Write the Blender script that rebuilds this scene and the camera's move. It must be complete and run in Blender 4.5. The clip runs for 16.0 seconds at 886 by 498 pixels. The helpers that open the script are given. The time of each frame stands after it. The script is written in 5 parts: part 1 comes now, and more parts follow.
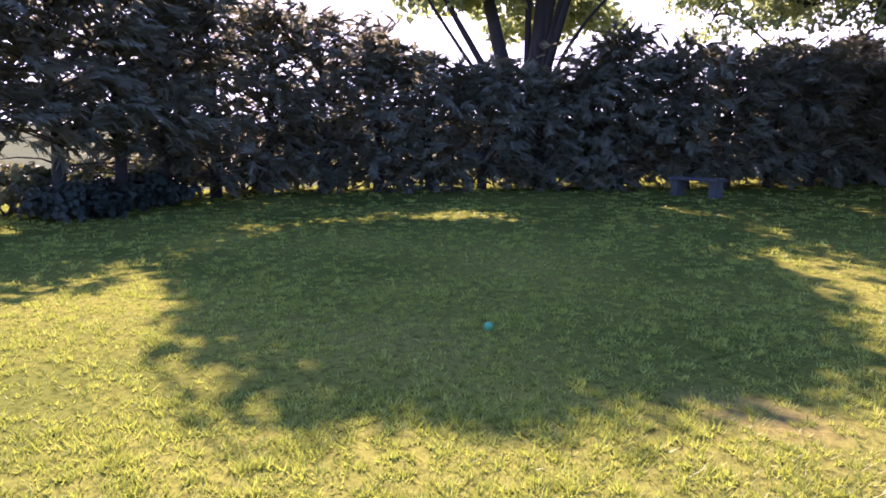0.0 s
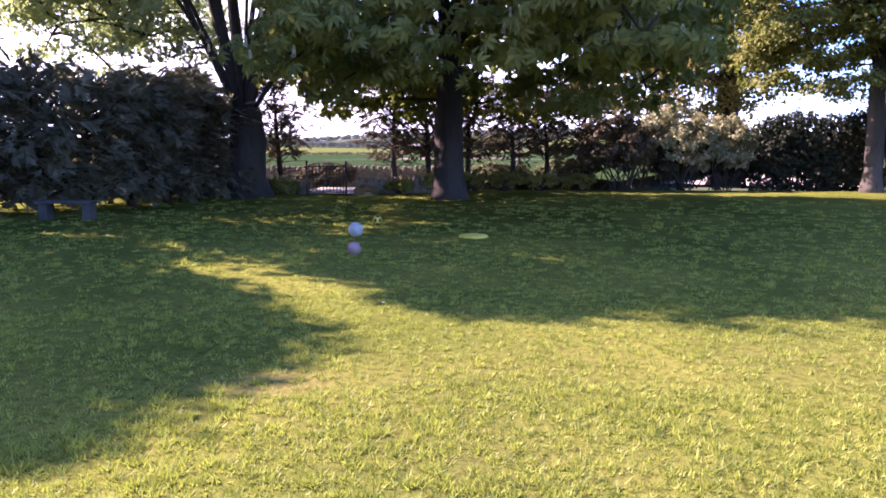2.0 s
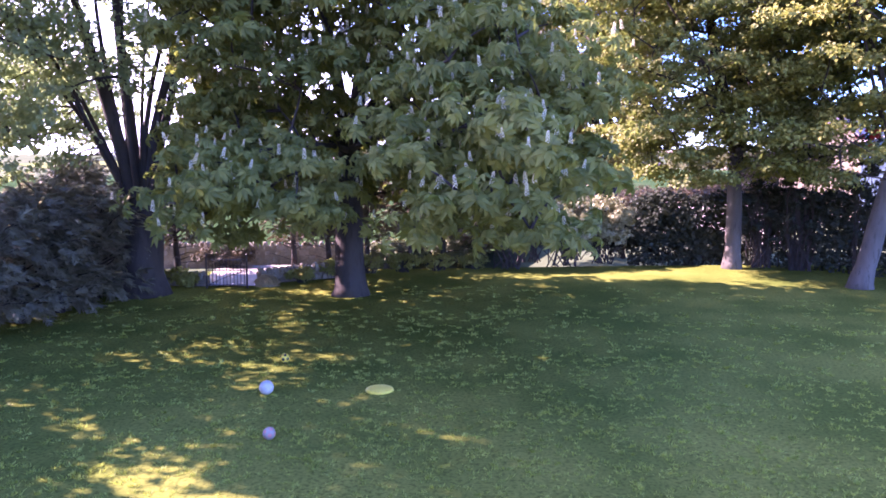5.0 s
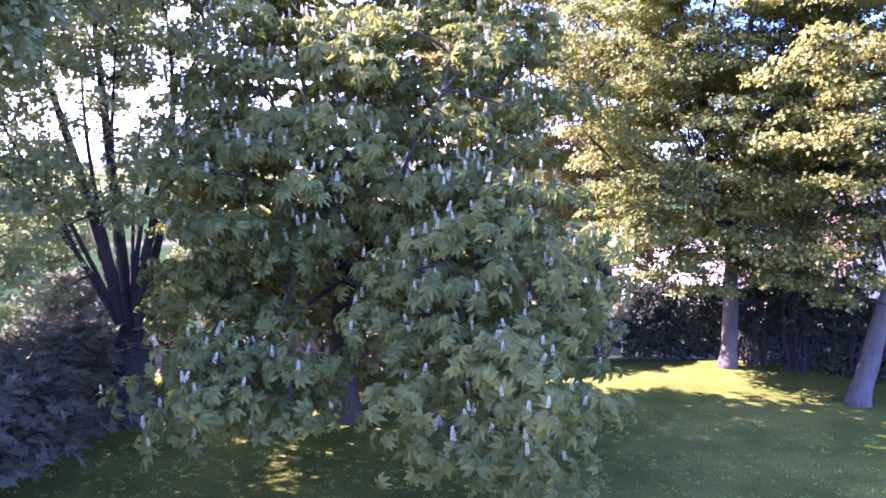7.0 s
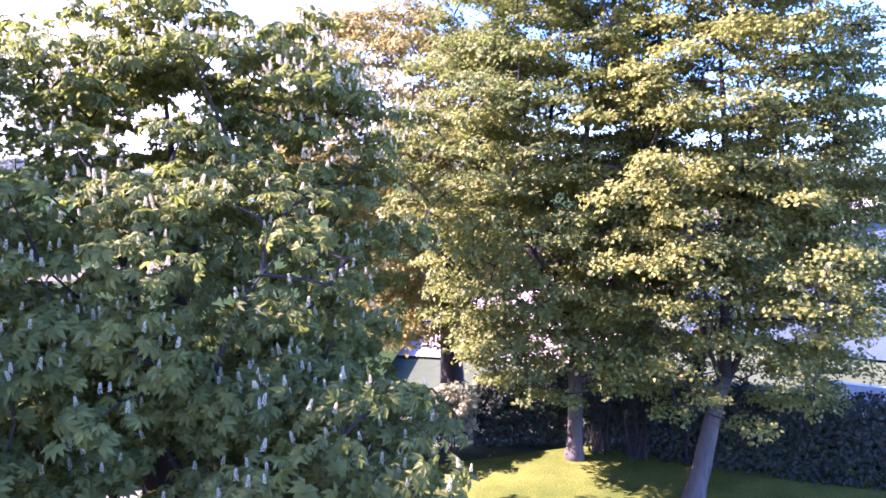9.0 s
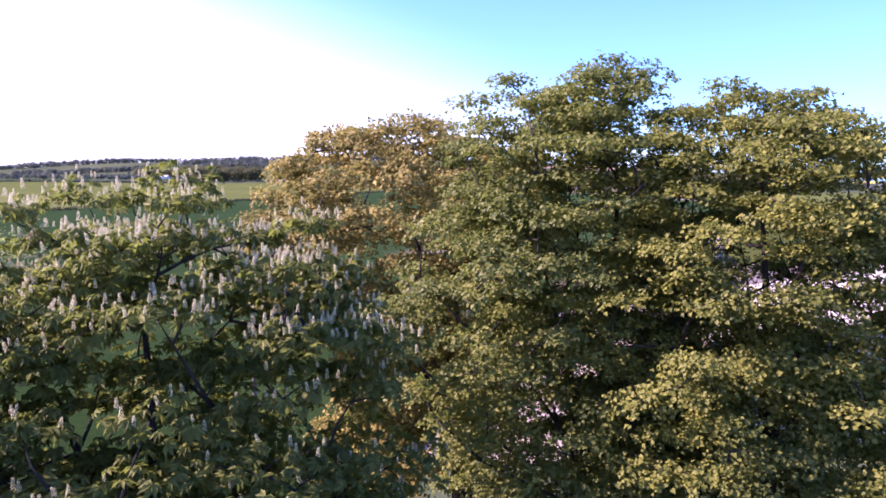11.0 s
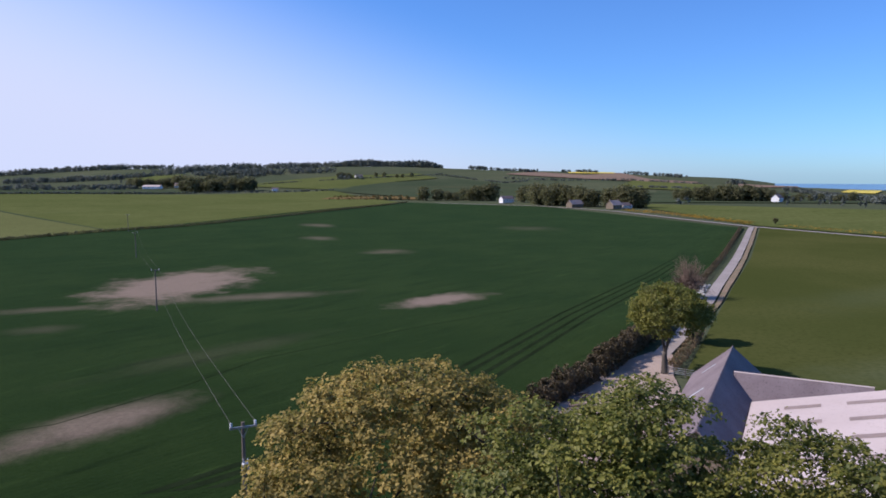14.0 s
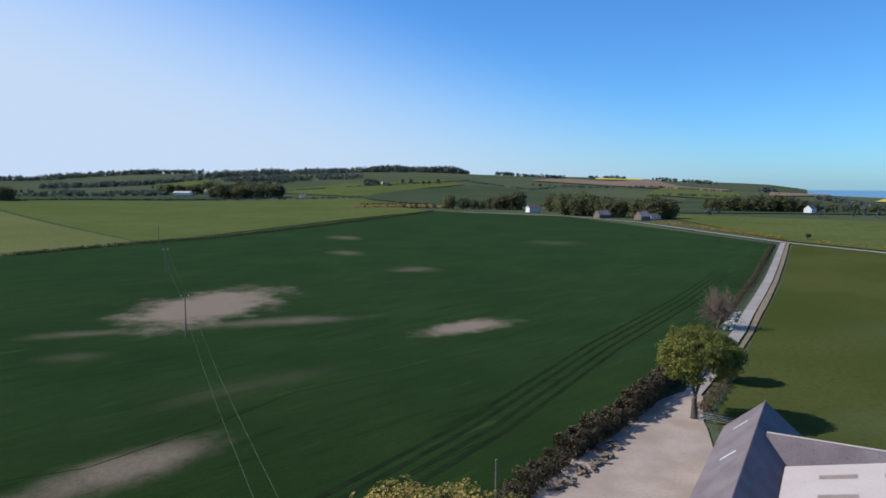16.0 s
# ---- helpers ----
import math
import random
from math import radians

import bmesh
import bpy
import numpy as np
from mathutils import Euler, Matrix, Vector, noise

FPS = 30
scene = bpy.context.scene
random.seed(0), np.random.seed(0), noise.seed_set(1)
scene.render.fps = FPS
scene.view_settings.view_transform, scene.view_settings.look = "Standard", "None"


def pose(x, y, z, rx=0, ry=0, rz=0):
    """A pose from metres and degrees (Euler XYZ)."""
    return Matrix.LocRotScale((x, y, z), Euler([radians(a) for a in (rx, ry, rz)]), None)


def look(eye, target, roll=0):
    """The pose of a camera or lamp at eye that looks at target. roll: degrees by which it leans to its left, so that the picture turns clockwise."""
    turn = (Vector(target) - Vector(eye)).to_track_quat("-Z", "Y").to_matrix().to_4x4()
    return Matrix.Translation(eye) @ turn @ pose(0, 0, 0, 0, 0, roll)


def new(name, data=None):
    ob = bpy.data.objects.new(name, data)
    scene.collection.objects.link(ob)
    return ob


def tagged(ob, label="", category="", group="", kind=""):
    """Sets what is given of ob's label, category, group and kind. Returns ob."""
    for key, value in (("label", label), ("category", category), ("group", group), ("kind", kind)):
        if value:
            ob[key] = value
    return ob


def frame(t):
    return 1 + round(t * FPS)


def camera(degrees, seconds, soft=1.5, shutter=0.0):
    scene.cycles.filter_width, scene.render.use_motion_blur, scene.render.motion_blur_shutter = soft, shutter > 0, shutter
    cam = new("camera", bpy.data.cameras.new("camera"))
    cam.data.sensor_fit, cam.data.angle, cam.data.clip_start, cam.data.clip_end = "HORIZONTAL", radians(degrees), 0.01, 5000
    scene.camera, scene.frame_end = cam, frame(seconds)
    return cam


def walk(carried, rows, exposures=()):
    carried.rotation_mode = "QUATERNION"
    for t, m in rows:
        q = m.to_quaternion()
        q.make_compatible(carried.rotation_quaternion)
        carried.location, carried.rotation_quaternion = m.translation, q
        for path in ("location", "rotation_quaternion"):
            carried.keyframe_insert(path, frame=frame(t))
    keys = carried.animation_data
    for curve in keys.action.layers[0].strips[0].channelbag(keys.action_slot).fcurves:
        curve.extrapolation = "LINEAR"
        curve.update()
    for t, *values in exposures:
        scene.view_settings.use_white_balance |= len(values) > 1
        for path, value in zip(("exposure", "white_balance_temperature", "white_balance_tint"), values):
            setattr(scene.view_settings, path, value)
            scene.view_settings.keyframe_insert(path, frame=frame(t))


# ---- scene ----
cam = camera(64.0, 16.0, soft=1.7)
PATH = [
    (0, pose(0.00, 0.00, 1.49, 80.61, 0.11, 59.05)),
    (0.5, pose(-0.41, -0.06, 1.46, 81.03, -0.43, 39.38)),
    (1, pose(-0.54, -0.20, 1.50, 81.49, -0.39, 24.81)),
    (1.5, pose(-0.55, -0.53, 1.54, 81.77, -0.18, 17.04)),
    (2, pose(-0.36, -1.06, 1.54, 82.11, -0.02, 8.42)),
    (2.5, pose(-0.27, -1.62, 1.75, 82.50, 0.07, 1.37)),
    (3, pose(-0.34, -1.82, 2.00, 82.97, -0.08, 0.53)),
    (3.5, pose(-0.46, -1.80, 2.36, 82.95, -0.46, 0.00)),
    (5.9, pose(-0.50, -1.46, 5.89, 83.51, 0.21, -0.25)),
    (6.5, pose(-0.65, -1.24, 7.03, 83.79, 0.02, -0.74)),
    (7, pose(-0.56, -0.95, 8.09, 83.65, -0.08, -0.66)),
    (7.5, pose(-0.30, -0.61, 9.02, 83.65, -0.04, -0.96)),
    (8, pose(-0.03, -0.19, 9.93, 83.71, -0.04, -2.69)),
    (8.5, pose(0.13, 0.34, 10.92, 83.77, -0.01, -6.88)),
    (9.1, pose(0.25, 1.07, 12.17, 83.61, 0.03, -12.45)),
    (11.4, pose(0.98, 4.44, 18.81, 83.95, 0.03, -11.10)),
    (12, pose(1.05, 5.32, 20.94, 84.18, 0.23, -11.50)),
    (12.5, pose(1.08, 6.05, 22.77, 83.98, 0.13, -11.49)),
    (13, pose(1.07, 6.78, 24.76, 84.06, 0.04, -11.48)),
    (13.5, pose(1.06, 7.38, 26.59, 84.07, 0.10, -11.65)),
    (14, pose(1.00, 7.80, 28.08, 84.07, 0.06, -11.71)),
    (14.5, pose(0.95, 8.08, 29.39, 84.12, -0.02, -11.78)),
    (15, pose(0.88, 8.28, 30.66, 84.29, -0.10, -11.81)),
    (15.5, pose(0.86, 8.43, 31.96, 84.30, -0.14, -11.76)),
    (16, pose(0.96, 8.60, 33.33, 84.39, -0.15, -9.59)),
]

walk(cam, PATH, [(0.0, 2.2, 6350, 58), (1.5, 2.24, 6250, 54), (3.0, 2.09, 6400, 55), (3.7, 2.42, 6300, 60), (6.0, 3.34, 5600, 74), (8.0, 3.3, 5500, 71), (9.2, 2.8, 5600, 62), (11.3, 1.12, 5850, 52), (12.0, 0.5, 5850, 45), (12.5, 0.24, 5850, 37), (14.0, 0.03, 5760, 25), (16.0, -0.05, 5600, 9)])

# ---- light ----
SUN_AZ, SUN_EL = 75.0, 40.0  # degrees left of +y, and above the horizon
TO_SUN = Vector((-math.sin(radians(SUN_AZ)) * math.cos(radians(SUN_EL)), math.cos(radians(SUN_AZ)) * math.cos(radians(SUN_EL)), math.sin(radians(SUN_EL))))
world = bpy.data.worlds.new("world")
scene.world = world
world.use_nodes = True
sky = world.node_tree.nodes.new("ShaderNodeTexSky")
sky.sky_type, sky.sun_disc = "NISHITA", False
sky.sun_elevation, sky.sun_rotation = radians(SUN_EL), radians(-SUN_AZ)
sky.air_density, sky.dust_density, sky.ozone_density = 1.0, 0.5, 3.0
sky.altitude = 600.0
wn, wl = world.node_tree.nodes, world.node_tree.links


def sky_math(op, a, b):
    n = wn.new("ShaderNodeMath")
    n.operation = op
    for sock, val in zip(n.inputs, (a, b)):
        if isinstance(val, (int, float)):
            sock.default_value = val
        else:
            wl.new(val, sock)
    return n.outputs[0]


# a thin bright haze lies on the sun's side of the sky and low over the land; the rest is deep blue
toward = wn.new("ShaderNodeTexCoord").outputs["Generated"]
glow = wn.new("ShaderNodeVectorMath")
glow.operation, glow.inputs[1].default_value = "DOT_PRODUCT", TO_SUN
wl.new(toward, glow.inputs[0])
up = wn.new("ShaderNodeSeparateXYZ")
wl.new(toward, up.inputs[0])
lift = sky_math("MULTIPLY", sky_math("MINIMUM", sky_math("MAXIMUM", up.outputs[2], 0.0), 0.4), -2.6)
veil = sky_math("ADD", glow.outputs["Value"], lift)
thick = wn.new("ShaderNodeMapRange")
thick.interpolation_type = "SMOOTHSTEP"
thick.inputs["From Min"].default_value, thick.inputs["From Max"].default_value = -0.38, 0.25
wl.new(veil, thick.inputs["Value"])
tone = wn.new("ShaderNodeVectorMath")
tone.operation, tone.inputs[1].default_value = "MULTIPLY", (0.56, 0.89, 1.18)
wl.new(sky.outputs[0], tone.inputs[0])
hazy = wn.new("ShaderNodeMix")
hazy.data_type = "RGBA"
hazy.inputs[7].default_value = (5.2, 5.75, 6.4, 1.0)
wl.new(thick.outputs[0], hazy.inputs[0])
wl.new(tone.outputs[0], hazy.inputs[6])
wl.new(hazy.outputs[2], wn["Background"].inputs[0])
world.node_tree.nodes["Background"].inputs[1].default_value = 0.125
sun_data = bpy.data.lights.new("sun", "SUN")
sun_data.energy, sun_data.angle, sun_data.color = 5.0, radians(0.53), (1.0, 0.91, 0.76)
sun = new("sun", sun_data)
sun.matrix_world = look((0, 0, 60), Vector((0, 0, 60)) - TO_SUN)


# ---- materials ----
def base_mat(name):
    m = bpy.data.materials.new(name)
    m.use_nodes = True
    nt = m.node_tree
    return m, nt, nt.nodes["Principled BSDF"]


def noise_node(nt, vec, scale, detail=4.0, rough=0.55):
    n = nt.nodes.new("ShaderNodeTexNoise")
    n.inputs["Scale"].default_value, n.inputs["Detail"].default_value, n.inputs["Roughness"].default_value = scale, detail, rough
    if vec is not None:
        nt.links.new(vec, n.inputs["Vector"])
    return n.outputs["Fac"]


def ramp(nt, fac, lo, hi):
    r = nt.nodes.new("ShaderNodeMapRange")
    r.interpolation_type = "SMOOTHSTEP"
    r.inputs["From Min"].default_value, r.inputs["From Max"].default_value = lo, hi
    nt.links.new(fac, r.inputs["Value"])
    return r.outputs["Result"]


def mix(nt, fac, a, b, mode="MIX"):
    n = nt.nodes.new("ShaderNodeMix")
    n.data_type, n.blend_type = "RGBA", mode
    for sock, val in ((n.inputs[0], fac), (n.inputs[6], a), (n.inputs[7], b)):
        if isinstance(val, (int, float)):
            sock.default_value = val
        elif isinstance(val, tuple):
            sock.default_value = (*val, 1.0)
        else:
            nt.links.new(val, sock)
    return n.outputs[2]


def bump(nt, bsdf, height, strength, dist):
    b = nt.nodes.new("ShaderNodeBump")
    b.inputs["Strength"].default_value, b.inputs["Distance"].default_value = strength, dist
    nt.links.new(height, b.inputs["Height"])
    nt.links.new(b.outputs[0], bsdf.inputs["Normal"])


def coords(nt, kind="Object"):
    return nt.nodes.new("ShaderNodeTexCoord").outputs[kind]


def surface(name, c1, c2, big, fine, rough=0.8, depth=0.01, c3=None, metal=0.0, stretch=None, spec=0.3):
    """Two-scale coloured surface: c1/c2 by a broad noise, c3 specks by a fine one, with fine relief."""
    m, nt, b = base_mat(name)
    v = coords(nt)
    if stretch:
        mp = nt.nodes.new("ShaderNodeMapping")
        mp.inputs["Scale"].default_value = stretch
        nt.links.new(v, mp.inputs[0])
        v = mp.outputs[0]
    broad = noise_node(nt, v, big, 3)
    small = noise_node(nt, v, fine, 6, 0.65)
    col = mix(nt, ramp(nt, broad, 0.32, 0.68), c1, c2)
    dark = tuple(0.55 * q for q in c1) if c3 is None else c3
    col = mix(nt, ramp(nt, small, 0.5, 0.75), col, dark)
    nt.links.new(col, b.inputs["Base Color"])
    b.inputs["Roughness"].default_value, b.inputs["Metallic"].default_value = rough, metal
    b.inputs["Specular IOR Level"].default_value = spec
    bump(nt, b, small, 0.6, depth)
    return m


def leaf_mat(name, c1, c2, glow, trans=0.4, patch=0.35, rough=0.55, gloss=0.12):
    """Leaves: colour varies from leaf to leaf and over the crown; light passes through them."""
    m, nt, b = base_mat(name)
    isl = nt.nodes.new("ShaderNodeNewGeometry").outputs["Random Per Island"]
    broad = ramp(nt, noise_node(nt, coords(nt), patch, 2), 0.35, 0.65)
    col = mix(nt, isl, c1, c2)
    col = mix(nt, 0.45, col, mix(nt, broad, c1, c2))
    nt.links.new(col, b.inputs["Base Color"])
    b.inputs["Roughness"].default_value = rough
    b.inputs["Specular IOR Level"].default_value = gloss
    t = nt.nodes.new("ShaderNodeBsdfTranslucent")
    nt.links.new(mix(nt, 0.6, col, glow), t.inputs[0])
    s = nt.nodes.new("ShaderNodeMixShader")
    s.inputs[0].default_value = trans
    nt.links.new(b.outputs[0], s.inputs[1])
    nt.links.new(t.outputs[0], s.inputs[2])
    nt.links.new(s.outputs[0], nt.nodes["Material Output"].inputs["Surface"])
    return m


def ellipse_mask(nt, v, wobble, cx, cy, rx, ry, turn, soft=0.5):
    mp = nt.nodes.new("ShaderNodeMapping")
    mp.vector_type = "TEXTURE"
    mp.inputs["Location"].default_value = (cx, cy, 0)
    mp.inputs["Rotation"].default_value = (0, 0, radians(turn))
    mp.inputs["Scale"].default_value = (rx, ry, 1e6)
    nt.links.new(v, mp.inputs[0])
    ln = nt.nodes.new("ShaderNodeVectorMath")
    ln.operation = "LENGTH"
    nt.links.new(mp.outputs[0], ln.inputs[0])
    ad = nt.nodes.new("ShaderNodeMath")
    ad.operation = "MULTIPLY_ADD"
    nt.links.new(wobble, ad.inputs[0])
    ad.inputs[1].default_value = 2.6
    nt.links.new(ln.outputs["Value"], ad.inputs[2])
    r = nt.nodes.new("ShaderNodeMapRange")
    r.interpolation_type = "SMOOTHSTEP"
    r.inputs["From Min"].default_value, r.inputs["From Max"].default_value = 2.3 + soft, 2.3 - soft
    nt.links.new(ad.outputs[0], r.inputs["Value"])
    return r.outputs["Result"]


def patched_mat(name, c1, c2, big, fine, patches, soil, depth=0.06, rows=None, dark=0.8, sheen=0.0):
    """A field or lawn of two greens with worn patches of soil or dry grass: (x, y, rx, ry, turn, strength, soft)."""
    m, nt, b = base_mat(name)
    v = coords(nt)
    broad = noise_node(nt, v, big, 4)
    small = noise_node(nt, v, fine, 6, 0.7)
    col = mix(nt, ramp(nt, broad, 0.3, 0.7), c1, c2)
    col = mix(nt, ramp(nt, small, 0.42, 0.72), col, tuple(dark * q for q in c1))
    if rows:
        wv = nt.nodes.new("ShaderNodeTexWave")
        mp = nt.nodes.new("ShaderNodeMapping")
        mp.inputs["Rotation"].default_value = (0, 0, radians(rows[0]))
        nt.links.new(v, mp.inputs[0])
        nt.links.new(mp.outputs[0], wv.inputs[0])
        wv.inputs["Scale"].default_value, wv.inputs["Distortion"].default_value = rows[1], 1.5
        wv.inputs["Detail"].default_value = 2
        col = mix(nt, ramp(nt, wv.outputs["Fac"], 0.3, 1.0), col, mix(nt, 0.25, col, c2))
        st = nt.nodes.new("ShaderNodeMapping")
        st.vector_type = "TEXTURE"
        st.inputs["Rotation"].default_value = (0, 0, radians(rows[0] - 20))
        st.inputs["Scale"].default_value = (14, 1.6, 1)
        nt.links.new(v, st.inputs[0])
        streak = noise_node(nt, st.outputs[0], 0.9, 5, 0.65)
        col = mix(nt, ramp(nt, streak, 0.5, 0.72), col, tuple(0.62 * q for q in c1))
        col = mix(nt, ramp(nt, streak, 0.42, 0.28), col, tuple(1.25 * q for q in c2))
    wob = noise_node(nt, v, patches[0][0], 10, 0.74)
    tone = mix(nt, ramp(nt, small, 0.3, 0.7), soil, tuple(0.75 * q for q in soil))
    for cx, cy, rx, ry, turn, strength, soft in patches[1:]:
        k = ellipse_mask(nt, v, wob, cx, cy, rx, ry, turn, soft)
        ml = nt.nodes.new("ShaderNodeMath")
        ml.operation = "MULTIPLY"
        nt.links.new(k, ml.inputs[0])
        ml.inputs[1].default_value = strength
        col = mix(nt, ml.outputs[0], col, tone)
    nt.links.new(col, b.inputs["Base Color"])
    b.inputs["Roughness"].default_value, b.inputs["Specular IOR Level"].default_value = 1.0, 0.0
    b.inputs["Sheen Weight"].default_value, b.inputs["Sheen Roughness"].default_value = sheen, 0.45
    b.inputs["Sheen Tint"].default_value = (0.62, 0.92, 0.42, 1.0)
    bump(nt, b, small, 0.7, depth)
    return m


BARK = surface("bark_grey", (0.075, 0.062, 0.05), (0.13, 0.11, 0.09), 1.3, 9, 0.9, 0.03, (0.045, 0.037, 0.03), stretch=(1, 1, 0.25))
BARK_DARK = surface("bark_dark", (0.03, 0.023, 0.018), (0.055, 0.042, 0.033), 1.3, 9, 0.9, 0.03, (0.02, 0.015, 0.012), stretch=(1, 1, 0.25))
LEAF_CHESTNUT = leaf_mat("leaf_chestnut", (0.07, 0.086, 0.022), (0.255, 0.238, 0.056), (0.28, 0.35, 0.055), 0.4, 0.35, 0.55, 0.15)
LEAF_MAPLE = leaf_mat("leaf_maple", (0.072, 0.09, 0.023), (0.262, 0.245, 0.048), (0.27, 0.35, 0.07), 0.33, 0.3, gloss=0.25)
LEAF_GOLD = leaf_mat("leaf_gold", (0.07, 0.088, 0.022), (0.28, 0.252, 0.046), (0.28, 0.34, 0.065), 0.33, 0.3, gloss=0.25)
LEAF_TAWNY = leaf_mat("leaf_tawny", (0.12, 0.105, 0.03), (0.48, 0.345, 0.095), (0.36, 0.38, 0.1), 0.3)
LEAF_STEM = leaf_mat("leaf_limb_tree", (0.125, 0.155, 0.062), (0.3, 0.325, 0.135), (0.36, 0.46, 0.15), 0.5, gloss=0.35)
NEEDLE = leaf_mat("needle_dark", (0.078, 0.077, 0.05), (0.255, 0.236, 0.15), (0.34, 0.34, 0.19), 0.48, gloss=0.3)
NEEDLE_BROWN = leaf_mat("needle_russet", (0.06, 0.052, 0.03), (0.145, 0.108, 0.06), (0.13, 0.1, 0.04), 0.15)
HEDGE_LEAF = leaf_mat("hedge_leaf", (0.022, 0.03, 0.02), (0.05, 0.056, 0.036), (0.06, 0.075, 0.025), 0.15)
WIRE = surface("wire_dark", (0.12, 0.12, 0.1), (0.17, 0.165, 0.14), 3, 30, 0.8, 0.001, spec=0.1)
VARIEGATED = leaf_mat("variegated_leaf", (0.14, 0.15, 0.07), (0.5, 0.46, 0.29), (0.4, 0.4, 0.16), 0.35)
SHRUB_LEAF = leaf_mat("shrub_leaf", (0.07, 0.09, 0.04), (0.17, 0.17, 0.085), (0.22, 0.22, 0.06), 0.3)
# distance haze is mixed into this leaf colour: lighter and bluish
FAR_WOOD_HAZED = leaf_mat("far_wood_hazed_leaf", (0.095, 0.115, 0.1), (0.155, 0.17, 0.14), (0.16, 0.18, 0.1), 0.25, 0.01)
FAR_LEAF = leaf_mat("far_leaf", (0.075, 0.085, 0.04), (0.19, 0.175, 0.085), (0.2, 0.21, 0.08), 0.4, 0.05)
GORSE_DULL = leaf_mat("gorse_dull", (0.1, 0.085, 0.035), (0.24, 0.15, 0.04), (0.16, 0.12, 0.03), 0.15, 0.02)
GORSE = leaf_mat("gorse", (0.16, 0.12, 0.03), (0.42, 0.25, 0.02), (0.3, 0.2, 0.02), 0.15, 0.1)
BLOSSOM = leaf_mat("blossom_cream", (0.68, 0.6, 0.36), (0.76, 0.68, 0.44), (0.75, 0.67, 0.4), 0.4, 0.35, 0.7)
BLOSSOM_PINK = leaf_mat("blossom_pink", (0.3, 0.2, 0.18), (0.62, 0.45, 0.43), (0.5, 0.34, 0.3), 0.35, 9.0)
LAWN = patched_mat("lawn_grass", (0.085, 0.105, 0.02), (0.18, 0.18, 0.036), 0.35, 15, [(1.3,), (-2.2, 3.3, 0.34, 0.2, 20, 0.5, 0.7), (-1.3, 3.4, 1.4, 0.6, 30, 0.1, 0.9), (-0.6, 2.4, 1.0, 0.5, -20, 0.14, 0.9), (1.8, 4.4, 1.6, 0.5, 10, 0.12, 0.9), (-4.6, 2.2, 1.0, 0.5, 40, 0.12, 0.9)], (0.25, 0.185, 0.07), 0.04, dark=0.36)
BLADE = leaf_mat("grass_blade", (0.055, 0.09, 0.012), (0.42, 0.44, 0.075), (0.43, 0.5, 0.06), 0.4, 9.0, gloss=0.3)
CROP = patched_mat("crop_wheat", (0.0085, 0.0205, 0.0042), (0.0175, 0.0315, 0.0072), 0.03, 2.2, [(0.075,), (-30, 205, 14, 26, -20, 0.85, 0.5), (-10, 180, 15, 4, 8, 0.4, 0.9), (-50, 173, 9, 3, 10, 0.3, 0.9), (34, 167, 12, 4.6, 28, 0.85, 0.55), (-23, 94, 9.5, 3.8, 45, 0.62, 0.85), (-34, 84, 7, 3, 30, 0.25, 0.95), (35, 273, 7, 6, 20, 0.32, 0.95), (11, 338, 5, 8, 15, 0.35, 0.95), (13, 425, 6, 12, 15, 0.35, 0.95), (-12, 126, 14, 3.5, 35, 0.08, 0.95), (125, 375, 10, 12, 20, 0.14, 0.95), (-46, 151, 5, 3, 10, 0.15, 0.95)], (0.28, 0.2, 0.158), 0.15, (58, 0.35), sheen=0.075)
PASTURE = patched_mat("pasture", (0.055, 0.066, 0.017), (0.08, 0.085, 0.025), 0.02, 1.2, [(0.04,), (95, 92, 16, 7, 0, 0.35, 0.95), (140, 150, 30, 8, 20, 0.15, 0.95)], (0.15, 0.17, 0.1), 0.03, None, 0.88)
FIELD_LIGHT = patched_mat("field_light", (0.09, 0.108, 0.032), (0.115, 0.128, 0.042), 0.01, 0.5, [(0.02,), (-200, 600, 60, 10, 40, 0.2, 0.9)], (0.16, 0.17, 0.07), 0.1, (35, 0.05))
FIELD_LIGHTER = patched_mat("field_lighter", (0.115, 0.125, 0.045), (0.14, 0.148, 0.055), 0.01, 0.5, [(0.02,), (-300, 600, 60, 10, 40, 0.2, 0.9)], (0.2, 0.2, 0.09), 0.1)
FIELD_MID = patched_mat("field_mid", (0.05, 0.068, 0.036), (0.07, 0.086, 0.046), 0.008, 0.3, [(0.02,), (300, 1200, 90, 20, 10, 0.3, 0.9)], (0.14, 0.12, 0.06), 0.1)
FIELD_TAN = patched_mat("field_tan", (0.2, 0.14, 0.1), (0.24, 0.175, 0.125), 0.008, 0.3, [(0.02,), (600, 1200, 90, 20, 10, 0.3, 0.9)], (0.12, 0.13, 0.05), 0.1)
FIELD_YELLOW = surface("field_rape", (0.55, 0.42, 0.04), (0.6, 0.5, 0.1), 0.01, 0.3, 0.9, 0.05, (0.35, 0.3, 0.05))
GROUND = patched_mat("ground_grass", (0.068, 0.084, 0.046), (0.1, 0.108, 0.06), 0.006, 0.35, [(0.02,), (300, 900, 90, 30, 10, 0.3, 0.9)], (0.13, 0.12, 0.06), 0.1)
WATER = surface("sea_water", (0.14, 0.24, 0.3), (0.17, 0.27, 0.33), 0.004, 0.1, 0.3, 0.05, (0.13, 0.22, 0.28))
GRAVEL = surface("yard_gravel", (0.32, 0.24, 0.185), (0.43, 0.335, 0.27), 0.12, 3, 0.95, 0.02, (0.26, 0.2, 0.155), spec=0.1)
